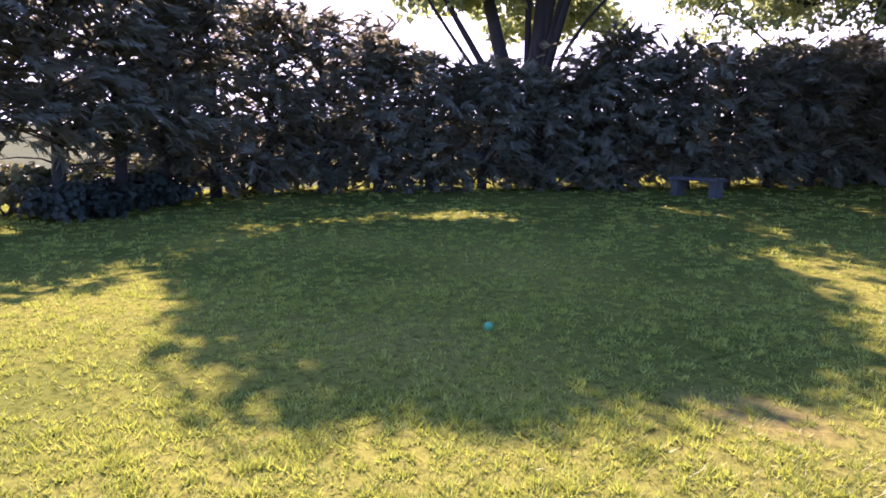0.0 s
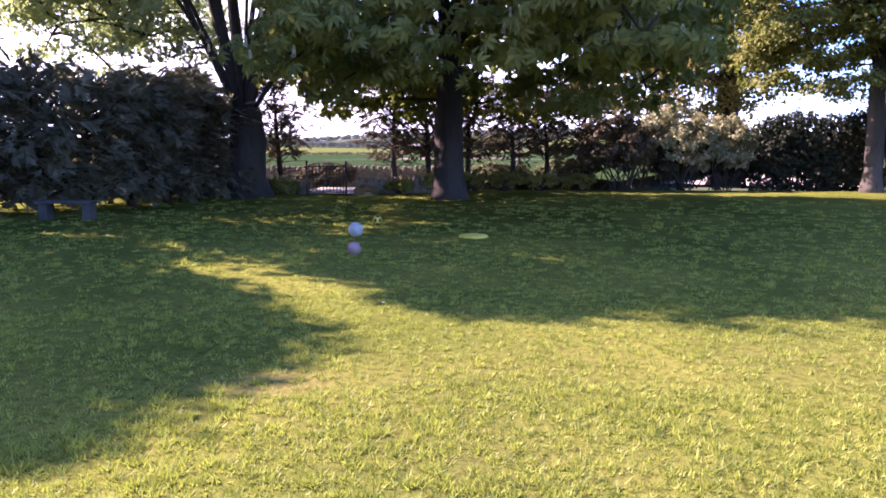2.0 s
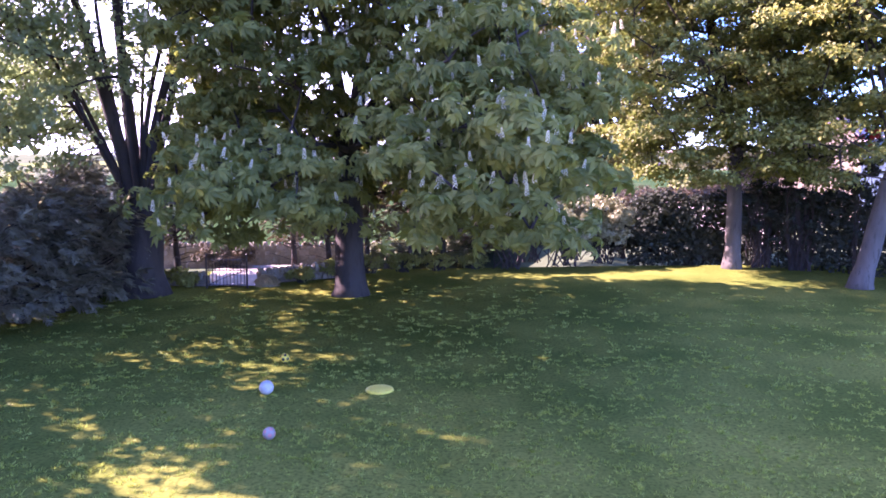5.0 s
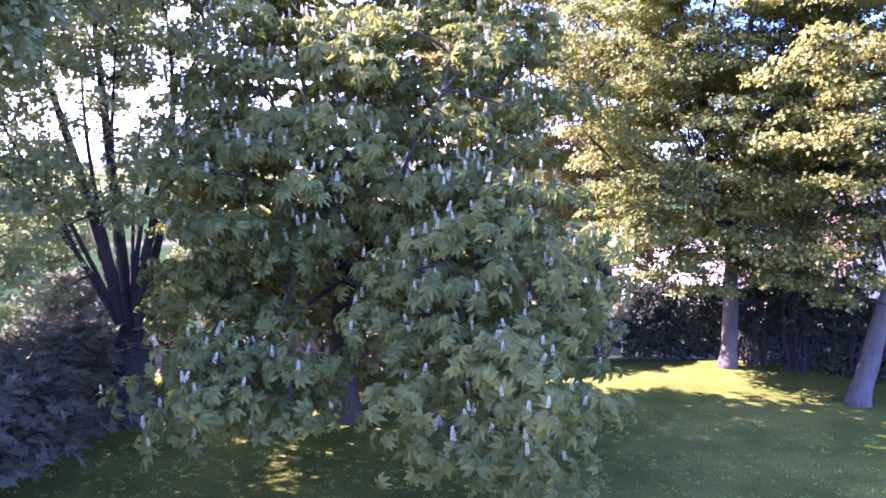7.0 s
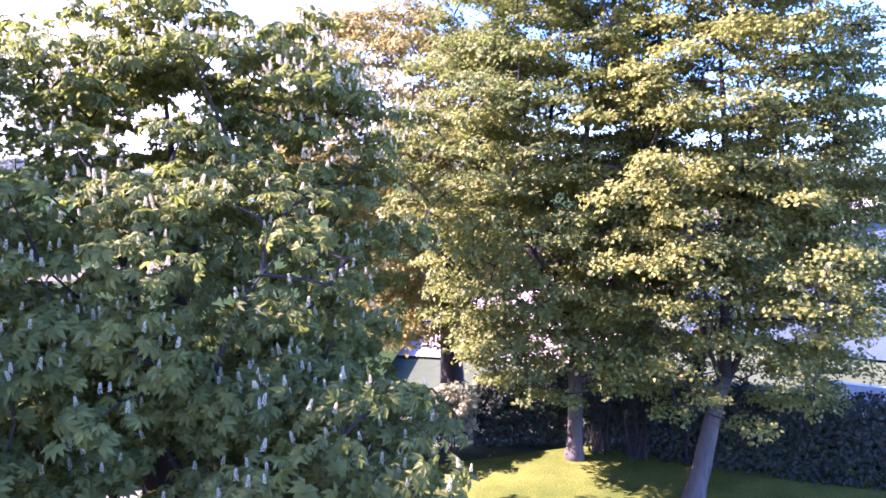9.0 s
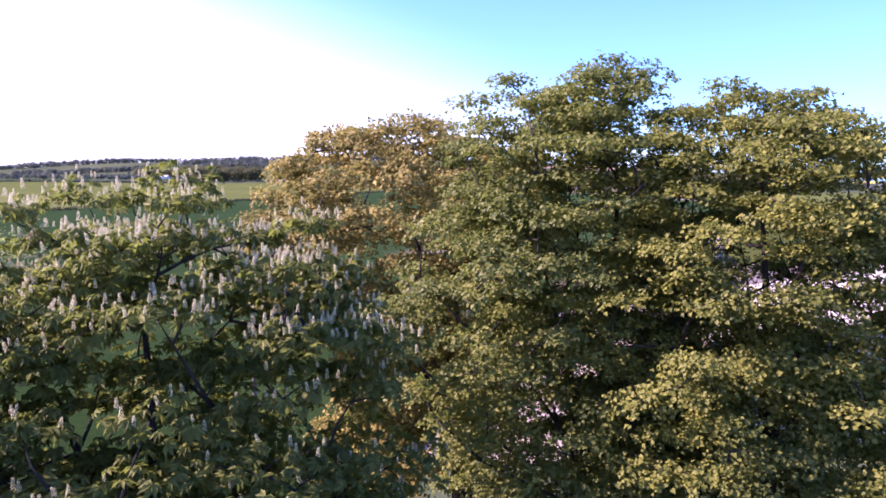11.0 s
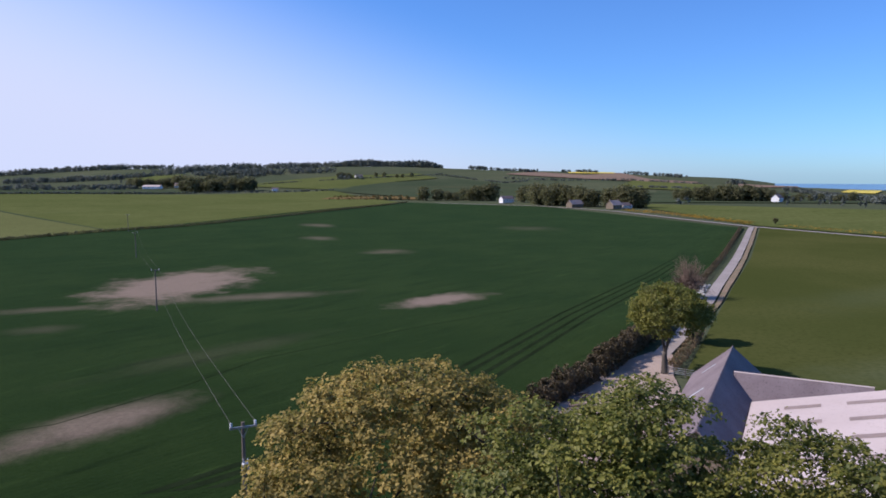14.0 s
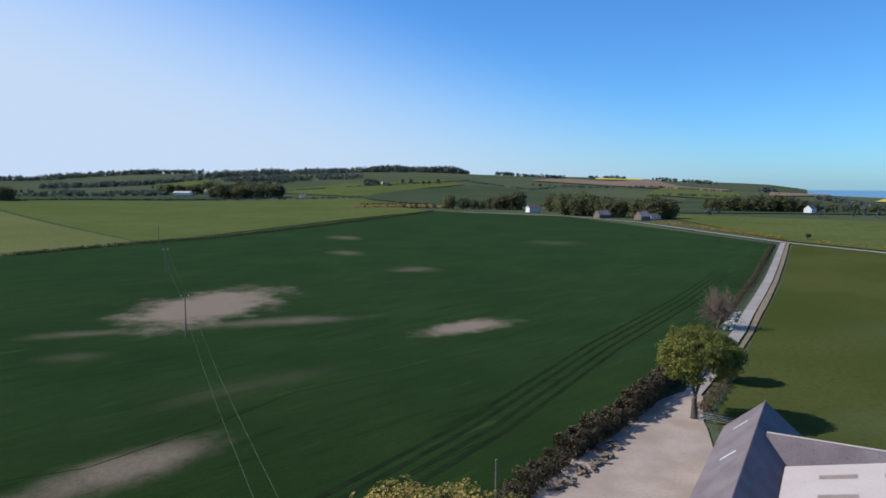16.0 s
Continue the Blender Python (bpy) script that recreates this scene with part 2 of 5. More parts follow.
PATH_STONE = surface("path_concrete", (0.24, 0.195, 0.155), (0.32, 0.265, 0.22), 0.8, 12, 0.85, 0.006, (0.17, 0.135, 0.11))
# rut soil with the deep shadow inside the wheel ruts painted in
RUT = surface("rut_soil_shade", (0.013, 0.021, 0.009), (0.02, 0.03, 0.013), 0.2, 3, 1.0, 0.03, spec=0.0)
BARK_RUSSET = surface("bark_russet", (0.16, 0.11, 0.08), (0.22, 0.155, 0.115), 1.3, 9, 0.9, 0.02)
DEAD_LEAF = leaf_mat("dead_growth", (0.12, 0.085, 0.05), (0.27, 0.2, 0.11), (0.2, 0.15, 0.06), 0.2)
WEED = leaf_mat("weed_leaf", (0.12, 0.13, 0.03), (0.3, 0.28, 0.08), (0.4, 0.42, 0.1), 0.4)
FIELD_RUSSET = patched_mat("rough_russet", (0.15, 0.105, 0.045), (0.2, 0.14, 0.055), 0.02, 0.4, [(0.03,), (95, 920, 30, 12, 0, 0.5, 0.9)], (0.09, 0.09, 0.04), 0.1)
VERGE = surface("verge_dry", (0.26, 0.18, 0.11), (0.18, 0.145, 0.07), 0.3, 4, 0.95, 0.05, (0.1, 0.07, 0.04))
ASPHALT = surface("road_grey", (0.29, 0.245, 0.205), (0.35, 0.3, 0.255), 0.1, 5, 0.85, 0.01, (0.2, 0.18, 0.16))
SLATE = surface("slate_grey", (0.165, 0.13, 0.13), (0.215, 0.175, 0.175), 0.25, 5, 0.75, 0.006, (0.1, 0.08, 0.08), spec=0.1)
SHEET = surface("roof_sheet", (0.5, 0.41, 0.36), (0.55, 0.455, 0.405), 0.15, 3, 0.7, 0.004, (0.45, 0.36, 0.31))
ROOFLIGHT = surface("rooflight_dull", (0.27, 0.2, 0.155), (0.32, 0.24, 0.19), 0.8, 6, 0.5, 0.003)
GLASS_SKY = surface("rooflight_glass", (0.7, 0.72, 0.75), (0.78, 0.8, 0.82), 2, 10, 0.12, 0.001, spec=0.8)
STONE = surface("stone_wall", (0.16, 0.125, 0.085), (0.25, 0.2, 0.14), 2.0, 14, 0.9, 0.02, (0.1, 0.08, 0.06))
STONE_PALE = surface("stone_pale", (0.42, 0.4, 0.36), (0.5, 0.48, 0.44), 2.0, 20, 0.85, 0.01, (0.28, 0.28, 0.22))
RENDERED = surface("render_cream", (0.6, 0.52, 0.44), (0.66, 0.58, 0.5), 0.6, 9, 0.85, 0.006)
WHITEWASH = surface("whitewash", (0.75, 0.74, 0.71), (0.8, 0.79, 0.77), 0.5, 9, 0.8, 0.006)
IRON = surface("iron_black", (0.03, 0.028, 0.027), (0.05, 0.045, 0.04), 6, 40, 0.5, 0.001, (0.09, 0.05, 0.03), 0.6)
GALV = surface("steel_galvanised", (0.4, 0.41, 0.42), (0.5, 0.51, 0.52), 3, 30, 0.45, 0.001, metal=0.7)
TIMBER = surface("timber_pole", (0.15, 0.12, 0.095), (0.2, 0.165, 0.135), 1, 12, 0.85, 0.006, (0.09, 0.07, 0.055), stretch=(1, 1, 0.1))
PORCELAIN = surface("porcelain", (0.5, 0.5, 0.5), (0.6, 0.6, 0.6), 5, 30, 0.25, 0.001, spec=0.6)
RUBBER_WHITE = surface("ball_pale_blue", (0.38, 0.35, 0.3), (0.46, 0.43, 0.37), 5, 60, 0.45, 0.001, (0.33, 0.33, 0.34))
BALL_YELLOW = surface("ball_yellow", (0.66, 0.46, 0.04), (0.72, 0.52, 0.07), 5, 60, 0.45, 0.001)
BALL_BLACK = surface("ball_black", (0.02, 0.02, 0.02), (0.035, 0.035, 0.035), 5, 60, 0.45, 0.001)
BALL_CREAM = surface("ball_cream", (0.27, 0.2, 0.17), (0.33, 0.25, 0.21), 5, 60, 0.45, 0.001)
BALL_RED = surface("ball_red", (0.5, 0.16, 0.14), (0.55, 0.22, 0.18), 5, 60, 0.45, 0.001)
BALL_GREEN = surface("ball_green", (0.012, 0.25, 0.1), (0.025, 0.32, 0.14), 5, 60, 0.4, 0.001)
PLASTIC_YELLOW = surface("plastic_yellow", (0.66, 0.49, 0.05), (0.74, 0.56, 0.08), 3, 30, 0.4, 0.001)
CONCRETE = surface("bench_stone", (0.058, 0.05, 0.042), (0.085, 0.074, 0.062), 3, 25, 0.9, 0.004, (0.06, 0.062, 0.045))
PETAL_RED = leaf_mat("petal_red", (0.5, 0.03, 0.03), (0.65, 0.08, 0.06), (0.6, 0.06, 0.04), 0.3)
PAPER = surface("litter_white", (0.75, 0.76, 0.78), (0.8, 0.8, 0.82), 8, 50, 0.6, 0.002)
CHAFF = surface("straw", (0.4, 0.3, 0.16), (0.5, 0.38, 0.2), 2, 20, 0.9, 0.02)
PANE = surface("window_dark", (0.02, 0.022, 0.026), (0.03, 0.033, 0.04), 2, 10, 0.1, 0.0005, spec=0.7)
PINK_TILE = surface("roof_pinkish", (0.34, 0.26, 0.23), (0.4, 0.31, 0.27), 0.4, 6, 0.8, 0.01)
BLUE_PAINT = surface("sheet_blue", (0.09, 0.13, 0.165), (0.12, 0.16, 0.2), 0.5, 9, 0.6, 0.003)


# ---- mesh helpers ----
def np_mesh(name, verts, faces):
    """A mesh from arrays: verts (n, 3), faces (m, k)."""
    verts, faces = np.asarray(verts, np.float32), np.asarray(faces, np.int32)
    me = bpy.data.meshes.new(name)
    m, k = faces.shape
    me.vertices.add(len(verts))
    me.vertices.foreach_set("co", verts.ravel())
    me.loops.add(m * k)
    me.loops.foreach_set("vertex_index", faces.ravel())
    me.polygons.add(m)
    me.polygons.foreach_set("loop_start", np.arange(0, m * k, k, dtype=np.int32))
    me.polygons.foreach_set("loop_total", np.full(m, k, np.int32))
    me.update(calc_edges=True)
    return me


class Shape:
    """Gathers boxes, tubes and sheets into one mesh of quads and triangles."""

    def __init__(self):
        self.v, self.f = [], []

    def add(self, verts, faces):
        o = len(self.v)
        self.v += [tuple(p) for p in verts]
        self.f += [tuple(i + o for i in q) for q in faces]
        return self

    def box(self, x, y, z, sx, sy, sz, turn=0.0, taper=1.0, bevel=0.0):
        """A box standing on z, centred on x, y; the top is taper times as wide; bevel cuts its upright and top edges."""
        c, s = math.cos(radians(turn)), math.sin(radians(turn))
        ring = []
        b = min(bevel, 0.45 * min(sx, sy, sz * 1.8))

        def loop(hx, hy, zz):
            if b:
                pts = [(hx - b, -hy), (hx, -hy + b), (hx, hy - b), (hx - b, hy), (-hx + b, hy), (-hx, hy - b), (-hx, -hy + b), (-hx + b, -hy)]
            else:
                pts = [(hx, -hy), (hx, hy), (-hx, hy), (-hx, -hy)]
            return [(x + c * px - s * py, y + s * px + c * py, zz) for px, py in pts]

        ring = [loop(sx / 2, sy / 2, z)]
        if b:
            ring += [loop(sx / 2 * taper, sy / 2 * taper, z + sz - b), loop(max(sx / 2 * taper - b, b * 1.01), max(sy / 2 * taper - b, b * 1.01), z + sz)]
        else:
            ring += [loop(sx / 2 * taper, sy / 2 * taper, z + sz)]
        return self.loft(ring)

    def loft(self, rings, caps=True, closed=True):
        n = len(rings[0])
        verts = [p for r in rings for p in r]
        faces = []
        for i in range(len(rings) - 1):
            for j in range(n if closed else n - 1):
                a, b = i * n + j, i * n + (j + 1) % n
                faces.append((a, b, b + n, a + n))
        if caps:
            faces.append(tuple(range(n - 1, -1, -1)))
            faces.append(tuple((len(rings) - 1) * n + j for j in range(n)))
        return self.add(verts, faces)

    def tube(self, pts, radii, sides=8, caps=True, wobble=0.0, rng=None):
        pts = [Vector(p) for p in pts]
        rings = []
        ref = Vector((0.31, 0.95, 0.07))
        for i, p in enumerate(pts):
            d = (pts[min(i + 1, len(pts) - 1)] - pts[max(i - 1, 0)]).normalized()
            u = d.cross(ref)
            u = u.normalized() if u.length > 0.05 else d.cross(Vector((1, 0, 0))).normalized()
            w = d.cross(u)
            r = radii[i] if not isinstance(radii, (int, float)) else radii
            ring = []
            for j in range(sides):
                a = 2 * math.pi * j / sides
                k = r * (1 + (wobble * (rng.random() - 0.5) if rng else 0))
                ring.append(p + u * (k * math.cos(a)) + w * (k * math.sin(a)))
            rings.append(ring)
        return self.loft(rings, caps)

    def lathe(self, x, y, z, profile, sides=16):
        rings = [[(x + r * math.cos(2 * math.pi * j / sides), y + r * math.sin(2 * math.pi * j / sides), z + h) for j in range(sides)] for r, h in profile]
        return self.loft(rings)

    def mesh(self, name, smooth=False):
        me = bpy.data.meshes.new(name)
        me.from_pydata(self.v, [], self.f)
        me.update()
        if smooth:
            me.polygons.foreach_set("use_smooth", [True] * len(me.polygons))
        return me


def thing(name, x, y, z, label, category, group="", kind=""):
    ob = new(name)
    ob.location = (x, y, z)
    return tagged(ob, label, category, group, kind)


def part(name, data, material, parent=None, label="", smooth=False):
    """Links a Shape or mesh as one mesh object under a thing or a part; its coordinates are the parent's."""
    me = data.mesh(name, smooth) if isinstance(data, Shape) else data
    if material is not None and not me.materials:
        me.materials.append(material)
    ob = new(name, me)
    ob.parent = parent
    if label:
        ob["label"] = label
    return ob


def setting(name, data, material, label, category, kind="structure"):
    return tagged(part(name, data, material), label, category, "", kind)


# ---- land ----
def smooth01(a, b, x):
    t = np.clip((x - a) / (b - a), 0, 1)
    return t * t * (3 - 2 * t)


AZ_KEYS = (-180, -90, -40, -20, -15, -9, -3, 3, 8, 12, 17, 21.5, 26, 30, 34, 38, 42, 60, 120, 180)
HILL_KEYS = (20, 28, 28, 31, 41, 50, 60, 63, 58, 52, 46, 40, 34, 24, 13, 2, -10, -30, 20, 20)


def land(x, y):
    """Height of the land: a level farm, a rise towards the far hills, falling to the sea on one side."""
    x, y = np.asarray(x, float), np.asarray(y, float)
    r = np.hypot(x, y)
    az = np.degrees(np.arctan2(x, y))
    hill = np.interp(az, AZ_KEYS, HILL_KEYS)
    far = smooth01(650, 2600, r)
    roll = 7 * np.sin(x / 310 + 0.6) * np.sin(y / 270 + 1.1) + 3 * np.sin(x / 120 + y / 190)
    z = hill * far + roll * smooth01(500, 1300, r) * (1 - smooth01(2400, 3200, r))
    coast = 60 * smooth01(1800, 2500, r) * smooth01(33, 41, az) * (1 - smooth01(110, 140, az))
    return -0.6 * smooth01(28, 33, y) + z - coast - 0.05


def ground_sheet():
    radii = np.concatenate([[0.5], np.geomspace(3, 4900, 110)])
    n = 200
    a = np.linspace(0, 2 * np.pi, n, endpoint=False)
    x, y = radii[:, None] * np.sin(a), radii[:, None] * np.cos(a) + 10
    v = np.stack([x, y, land(x, y) - 0.12 - 0.0006 * radii[:, None] * np.ones(n)], -1).reshape(-1, 3)
    i, j = np.meshgrid(np.arange(len(radii) - 1), np.arange(n), indexing="ij")
    f = np.stack([i * n + j, (i + 1) * n + j, (i + 1) * n + (j + 1) % n, i * n + (j + 1) % n], -1).reshape(-1, 4)[:, ::-1]
    me = np_mesh("ground", v, f)
    me.polygons.foreach_set("use_smooth", [True] * len(me.polygons))
    return me


def quad_sheet(a, b, c, d, lift=0.0, n=24, m=24, flat=None):
    """A sheet over the four plan corners a, b, c, d that follows the land."""
    s, t = np.meshgrid(np.linspace(0, 1, n + 1), np.linspace(0, 1, m + 1), indexing="ij")
    x = (1 - s) * (1 - t) * a[0] + s * (1 - t) * b[0] + s * t * c[0] + (1 - s) * t * d[0]
    y = (1 - s) * (1 - t) * a[1] + s * (1 - t) * b[1] + s * t * c[1] + (1 - s) * t * d[1]
    z = (land(x, y) if flat is None else np.full_like(x, flat)) + lift
    v = np.stack([x, y, z], -1).reshape(-1, 3)
    i, j = np.meshgrid(np.arange(n), np.arange(m), indexing="ij")
    k = m + 1
    f = np.stack([i * k + j, (i + 1) * k + j, (i + 1) * k + j + 1, i * k + j + 1], -1).reshape(-1, 4)
    if (b[0] - a[0]) * (d[1] - a[1]) - (b[1] - a[1]) * (d[0] - a[0]) < 0:
        f = f[:, ::-1]
    return np_mesh("sheet", v, f)


def ribbon(pts, width, lift, step=4.0):
    """A strip of road or rut along plan points."""
    pts = [np.array(p, float) for p in pts]
    line = []
    for p, q in zip(pts, pts[1:]):
        n = max(1, int(np.linalg.norm(q - p) / step))
        line += [p + (q - p) * i / n for i in range(n)]
    line.append(pts[-1])
    line = np.array(line)
    d = np.gradient(line, axis=0)
    d /= np.linalg.norm(d, axis=1)[:, None]
    nrm = np.stack([-d[:, 1], d[:, 0]], 1)
    w = np.array(width if not isinstance(width, (int, float)) else [width] * len(pts), float)
    w = np.interp(np.linspace(0, 1, len(line)), np.linspace(0, 1, len(w)), w)[:, None] / 2
    left, right = line + nrm * w, line - nrm * w
    v = np.concatenate([np.c_[left, land(left[:, 0], left[:, 1]) + lift], np.c_[right, land(right[:, 0], right[:, 1]) + lift]])
    n = len(line)
    i = np.arange(n - 1)
    return np_mesh("ribbon", v, np.stack([n + i, n + i + 1, i + 1, i], 1))


setting("ground", ground_sheet(), GROUND, "rolling green farmland reaching to the hills", "ground")
setting("water", quad_sheet((900, 1000), (4890, 200), (4000, 2800), (2000, 4500), 0, 8, 8, -24.0), WATER, "calm blue sea on the horizon", "sea")
lawn_me = quad_sheet((-19, -14), (24, -14), (24, 30), (-19, 25.5), 0.05, 60, 60)
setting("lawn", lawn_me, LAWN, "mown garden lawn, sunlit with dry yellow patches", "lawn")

# fields and roads
setting("field_1", quad_sheet((-150, 31), (2, 31), (15.7, 72), (-150, 72), 0.75, 40, 20), CROP, "dark green young crop behind the garden wall", "field")
setting("field_2", quad_sheet((-150, 72), (15.7, 72), (102, 171), (-145, 200), 0.02, 60, 60), CROP, "dark green young crop with bare soil patches", "field")
setting("field_17", quad_sheet((-145, 200), (102, 171), (240, 352), (-137, 341), 0.02, 60, 60), CROP, "dark green young crop with a bare soil patch", "field")
setting("field_3", quad_sheet((-137, 341), (240, 352), (226, 651), (125, 790), 0.02, 60, 60), CROP, "dark green young crop reaching to the road", "field")
setting("field_4", quad_sheet((-94, 404), (118, 800), (60, 1120), (-404, 925), 0.1, 40, 40), FIELD_LIGHT, "light green pasture beyond the field wall", "field")
setting("field_5", quad_sheet((-141, 345), (-94, 404), (-404, 925), (-470, 780), 0.1, 40, 40), FIELD_LIGHTER, "pale yellow-green field beyond the field wall", "field")
setting("field_6", quad_sheet((56.5, 100), (175, 24.1), (235, 120), (111.5, 170.5), 0.02, 50, 50), PASTURE, "mid green pasture behind the farm", "field")
setting("field_15", quad_sheet((111.5, 170.5), (235, 120), (265, 150), (154.5, 224.5), 0.02, 30, 30), PASTURE, "mid green pasture beside the track", "field")
setting("field_16", quad_sheet((154.5, 224.5), (265, 150), (284, 190), (250, 352), 0.02, 40, 40), PASTURE, "mid green pasture reaching to the road", "field")
setting("field_7", quad_sheet((258, 368), (296, 185), (560, 380), (330, 700), 0.1, 40, 40), FIELD_LIGHT, "light green field across the road", "field")
setting("field_8", quad_sheet((-105, 1258), (60, 1130), (300, 1500), (280, 1665), 0.5, 40, 20), FIELD_LIGHT, "bright green hillside field below a wood", "field")
setting("field_9", quad_sheet((40, 1130), (200, 860), (600, 1050), (330, 1500), 0.5, 40, 40), FIELD_MID, "dull green hillside field", "field")
setting("field_10", quad_sheet((490, 1640), (790, 1280), (900, 1500), (1050, 2200), 0.8, 40, 40), FIELD_TAN, "brown ploughed hillside field", "field")
setting("field_11", quad_sheet((360, 700), (560, 620), (900, 900), (620, 1150), 0.3, 40, 40), FIELD_MID, "green field behind the roadside trees", "field")
setting("field_12", quad_sheet((800, 1180), (910, 1160), (1150, 1480), (1250, 1850), 0.8, 30, 30), FIELD_TAN, "pale brown field towards the sea", "field")
setting("field_13", quad_sheet((870, 1010), (890, 960), (960, 1020), (935, 1065), 0.8, 20, 20), FIELD_YELLOW, "yellow oilseed field near the sea", "field")
setting("field_14", quad_sheet((-480, 890), (-140, 1090), (-160, 1170), (-600, 1050), 0.4, 30, 20), FIELD_MID, "dull green pasture strip", "field")
setting("field_18", quad_sheet((50.5, 88.5), (112, 49.5), (112, 64.45), (56.5, 100), 0.02, 20, 12), PASTURE, "mid green pasture behind the barn", "field")
setting("field_22", quad_sheet((30, 905), (150, 875), (165, 965), (45, 955), 0.3, 20, 20), FIELD_RUSSET, "rough russet slope of gorse and dead bracken", "field")
setting("field_19", quad_sheet((840, 2110), (990, 2110), (1040, 2210), (870, 2200), 1.5, 20, 12), FIELD_YELLOW, "yellow oilseed field on the far hill", "field")
setting("field_20", quad_sheet((-320, 1490), (-220, 1500), (-250, 1720), (-380, 1740), 1.0, 20, 20), FIELD_LIGHT, "light green field among far woods", "field")
setting("field_21", quad_sheet((590, 1250), (700, 1090), (790, 1270), (700, 1400), 1.0, 20, 20), FIELD_LIGHT, "green field on the far slope", "field")
TRACK = [(57.5, 109.5), (68.5, 122), (79, 135.3), (93, 152.5), (107.5, 171.5), (126, 195), (150.8, 227), (185, 272.5), (237, 342.5), (248, 357)]
setting("yard", ribbon([(13.8, 44.8), (20.9, 60.8), (32.4, 78.3), (42.8, 91.6), (49.6, 101.3), (58.5, 110.7)], [15, 17, 17.5, 18, 11.5, 3.5], 0.05, 2), GRAVEL, "pale dusty gravel farmyard", "yard")
setting("track", ribbon(TRACK, 2.7, 0.06, 5), ASPHALT, "pale grey farm track", "track")
setting("road", ribbon([(150, 765), (190, 715), (232, 655), (252, 540), (249, 440), (250, 362), (262, 300), (282, 200), (300, 120)], 3.6, 0.14, 8), ASPHALT, "narrow country road", "road")
setting("verge", ribbon([(x + 1.9, y - 1.5) for x, y in TRACK[1:]], [0.5, 1.6, 1.3, 1.7, 1.3], 0.05, 5), VERGE, "strip of dry grass beside the track", "verge")
for n, off in enumerate((0.0, 2.1, 4.4, 6.6)):
    line = [(-24 + off * 0.8, 66), (-0.5 + off * 0.8, 82 - off * 0.6), (20 + off * 0.8, 103.5 - off * 0.6), (55 + off * 0.7, 146 - off * 0.7), (100 + off * 0.7, 196 - off * 0.7), (142 + off * 0.5, 246 - off * 0.6)]
    rut = ribbon(line, [1.05, 0.95, 0.8, 0.6, 0.45, 0.15], 0.035, 3)
    for v in rut.vertices:
        v.co.z += 0.73 if v.co.y < 72 else 0.0
    setting(f"tramline_{n + 1}", rut, RUT, "dark wheel rut through the crop", "wheel rut")

setting("tramline_5", ribbon([(-35, 92.6), (-27, 95), (-14.4, 108), (-4.6, 121), (23, 138.4), (62, 160)], [0.2, 0.3, 0.28, 0.25, 0.2, 0.1], 0.035, 3), RUT, "faint dark wheel rut curving through the crop", "wheel rut")


setting("field_margin", ribbon([(-96, 408), (-170, 532), (-250, 668), (-330, 800), (-400, 918)], [1.5, 3.0, 4.0, 5.0, 6.0], 0.18, 12), FIELD_MID, "strip of longer grass between two fields", "field margin")


# ---- plants ----
def leaf_blade(length, width, fold=0.25, droop=0.15):
    """A pointed leaf along +x, folded along its midrib: verts and triangles."""
    v = np.array([(0, 0, 0), (0.45 * length, width / 2, fold * width), (length, 0, -droop * length), (0.45 * length, -width / 2, fold * width)], float)
    return v, np.array([(0, 2, 1), (0, 3, 2)])


def joined(pieces):
    v, f, o = [], [], 0
    for a, b in pieces:
        v.append(a)
        f.append(b + o)
        o += len(a)
    return np.concatenate(v), np.concatenate(f)


def turned(piece, rz=0.0, rx=0.0, ry=0.0, move=(0, 0, 0)):
    r = np.array(Euler((radians(rx), radians(ry), radians(rz))).to_matrix())
    return piece[0] @ r.T + np.array(move), piece[1]


def palmate(size, rng):
    """A horse chestnut leaf: seven leaflets fanned from one stalk."""
    out = []
    for k in range(7):
        a = (k - 3) * 40
        ln = size * (1 - 0.09 * abs(k - 3))
        out.append(turned(leaf_blade(ln, ln * 0.42, 0.15, 0.3), a, 0, 14 + rng.uniform(-6, 10)))
    return joined(out)


def twig(size, rng, n=6, wide=0.8):
    """A twig end with n broad leaves set round it."""
    out = []
    for k in range(n):
        ln = size * rng.uniform(0.75, 1.15)
        out.append(turned(leaf_blade(ln, ln * wide, 0.2, 0.2), 360 * k / n + rng.uniform(-25, 25), rng.uniform(-20, 20), rng.uniform(-10, 35),
                          (rng.uniform(-0.5, 0.5) * size, rng.uniform(-0.5, 0.5) * size, rng.uniform(-0.5, 0.6) * size)))
    return joined(out)


def spray(size, rng, n=7):
    """A loose twig end: leaves set alternately along it, facing all ways."""
    out = []
    for k in range(n):
        ln = size * rng.uniform(0.7, 1.15)
        out.append(turned(leaf_blade(ln, ln * rng.uniform(0.75, 0.95), 0.2, 0.2), 137 * k + rng.uniform(-30, 30), rng.uniform(-30, 30), rng.uniform(-15, 40),
                          (rng.uniform(-1, 1) * 1.25 * size, rng.uniform(-1, 1) * 1.25 * size, rng.uniform(-0.7, 0.7) * size)))
    return joined(out)


def frond(size, rng, n=10):
    """A flat, drooping conifer spray along +x made of narrow side sprigs."""
    out = [leaf_blade(size, size * 0.1, 0.3, 0.25)]
    for k in range(n):
        x = size * (0.1 + 0.8 * k / n)
        side = 1 if k % 2 else -1
        ln = size * 0.55 * (1 - 0.45 * k / n) * rng.uniform(0.8, 1.2)
        sprig = (np.array([(0, -0.13 * ln, 0), (ln, 0, -0.2 * ln), (0.1 * ln, 0.13 * ln, 0.04 * ln)]), np.array([(0, 1, 2)]))
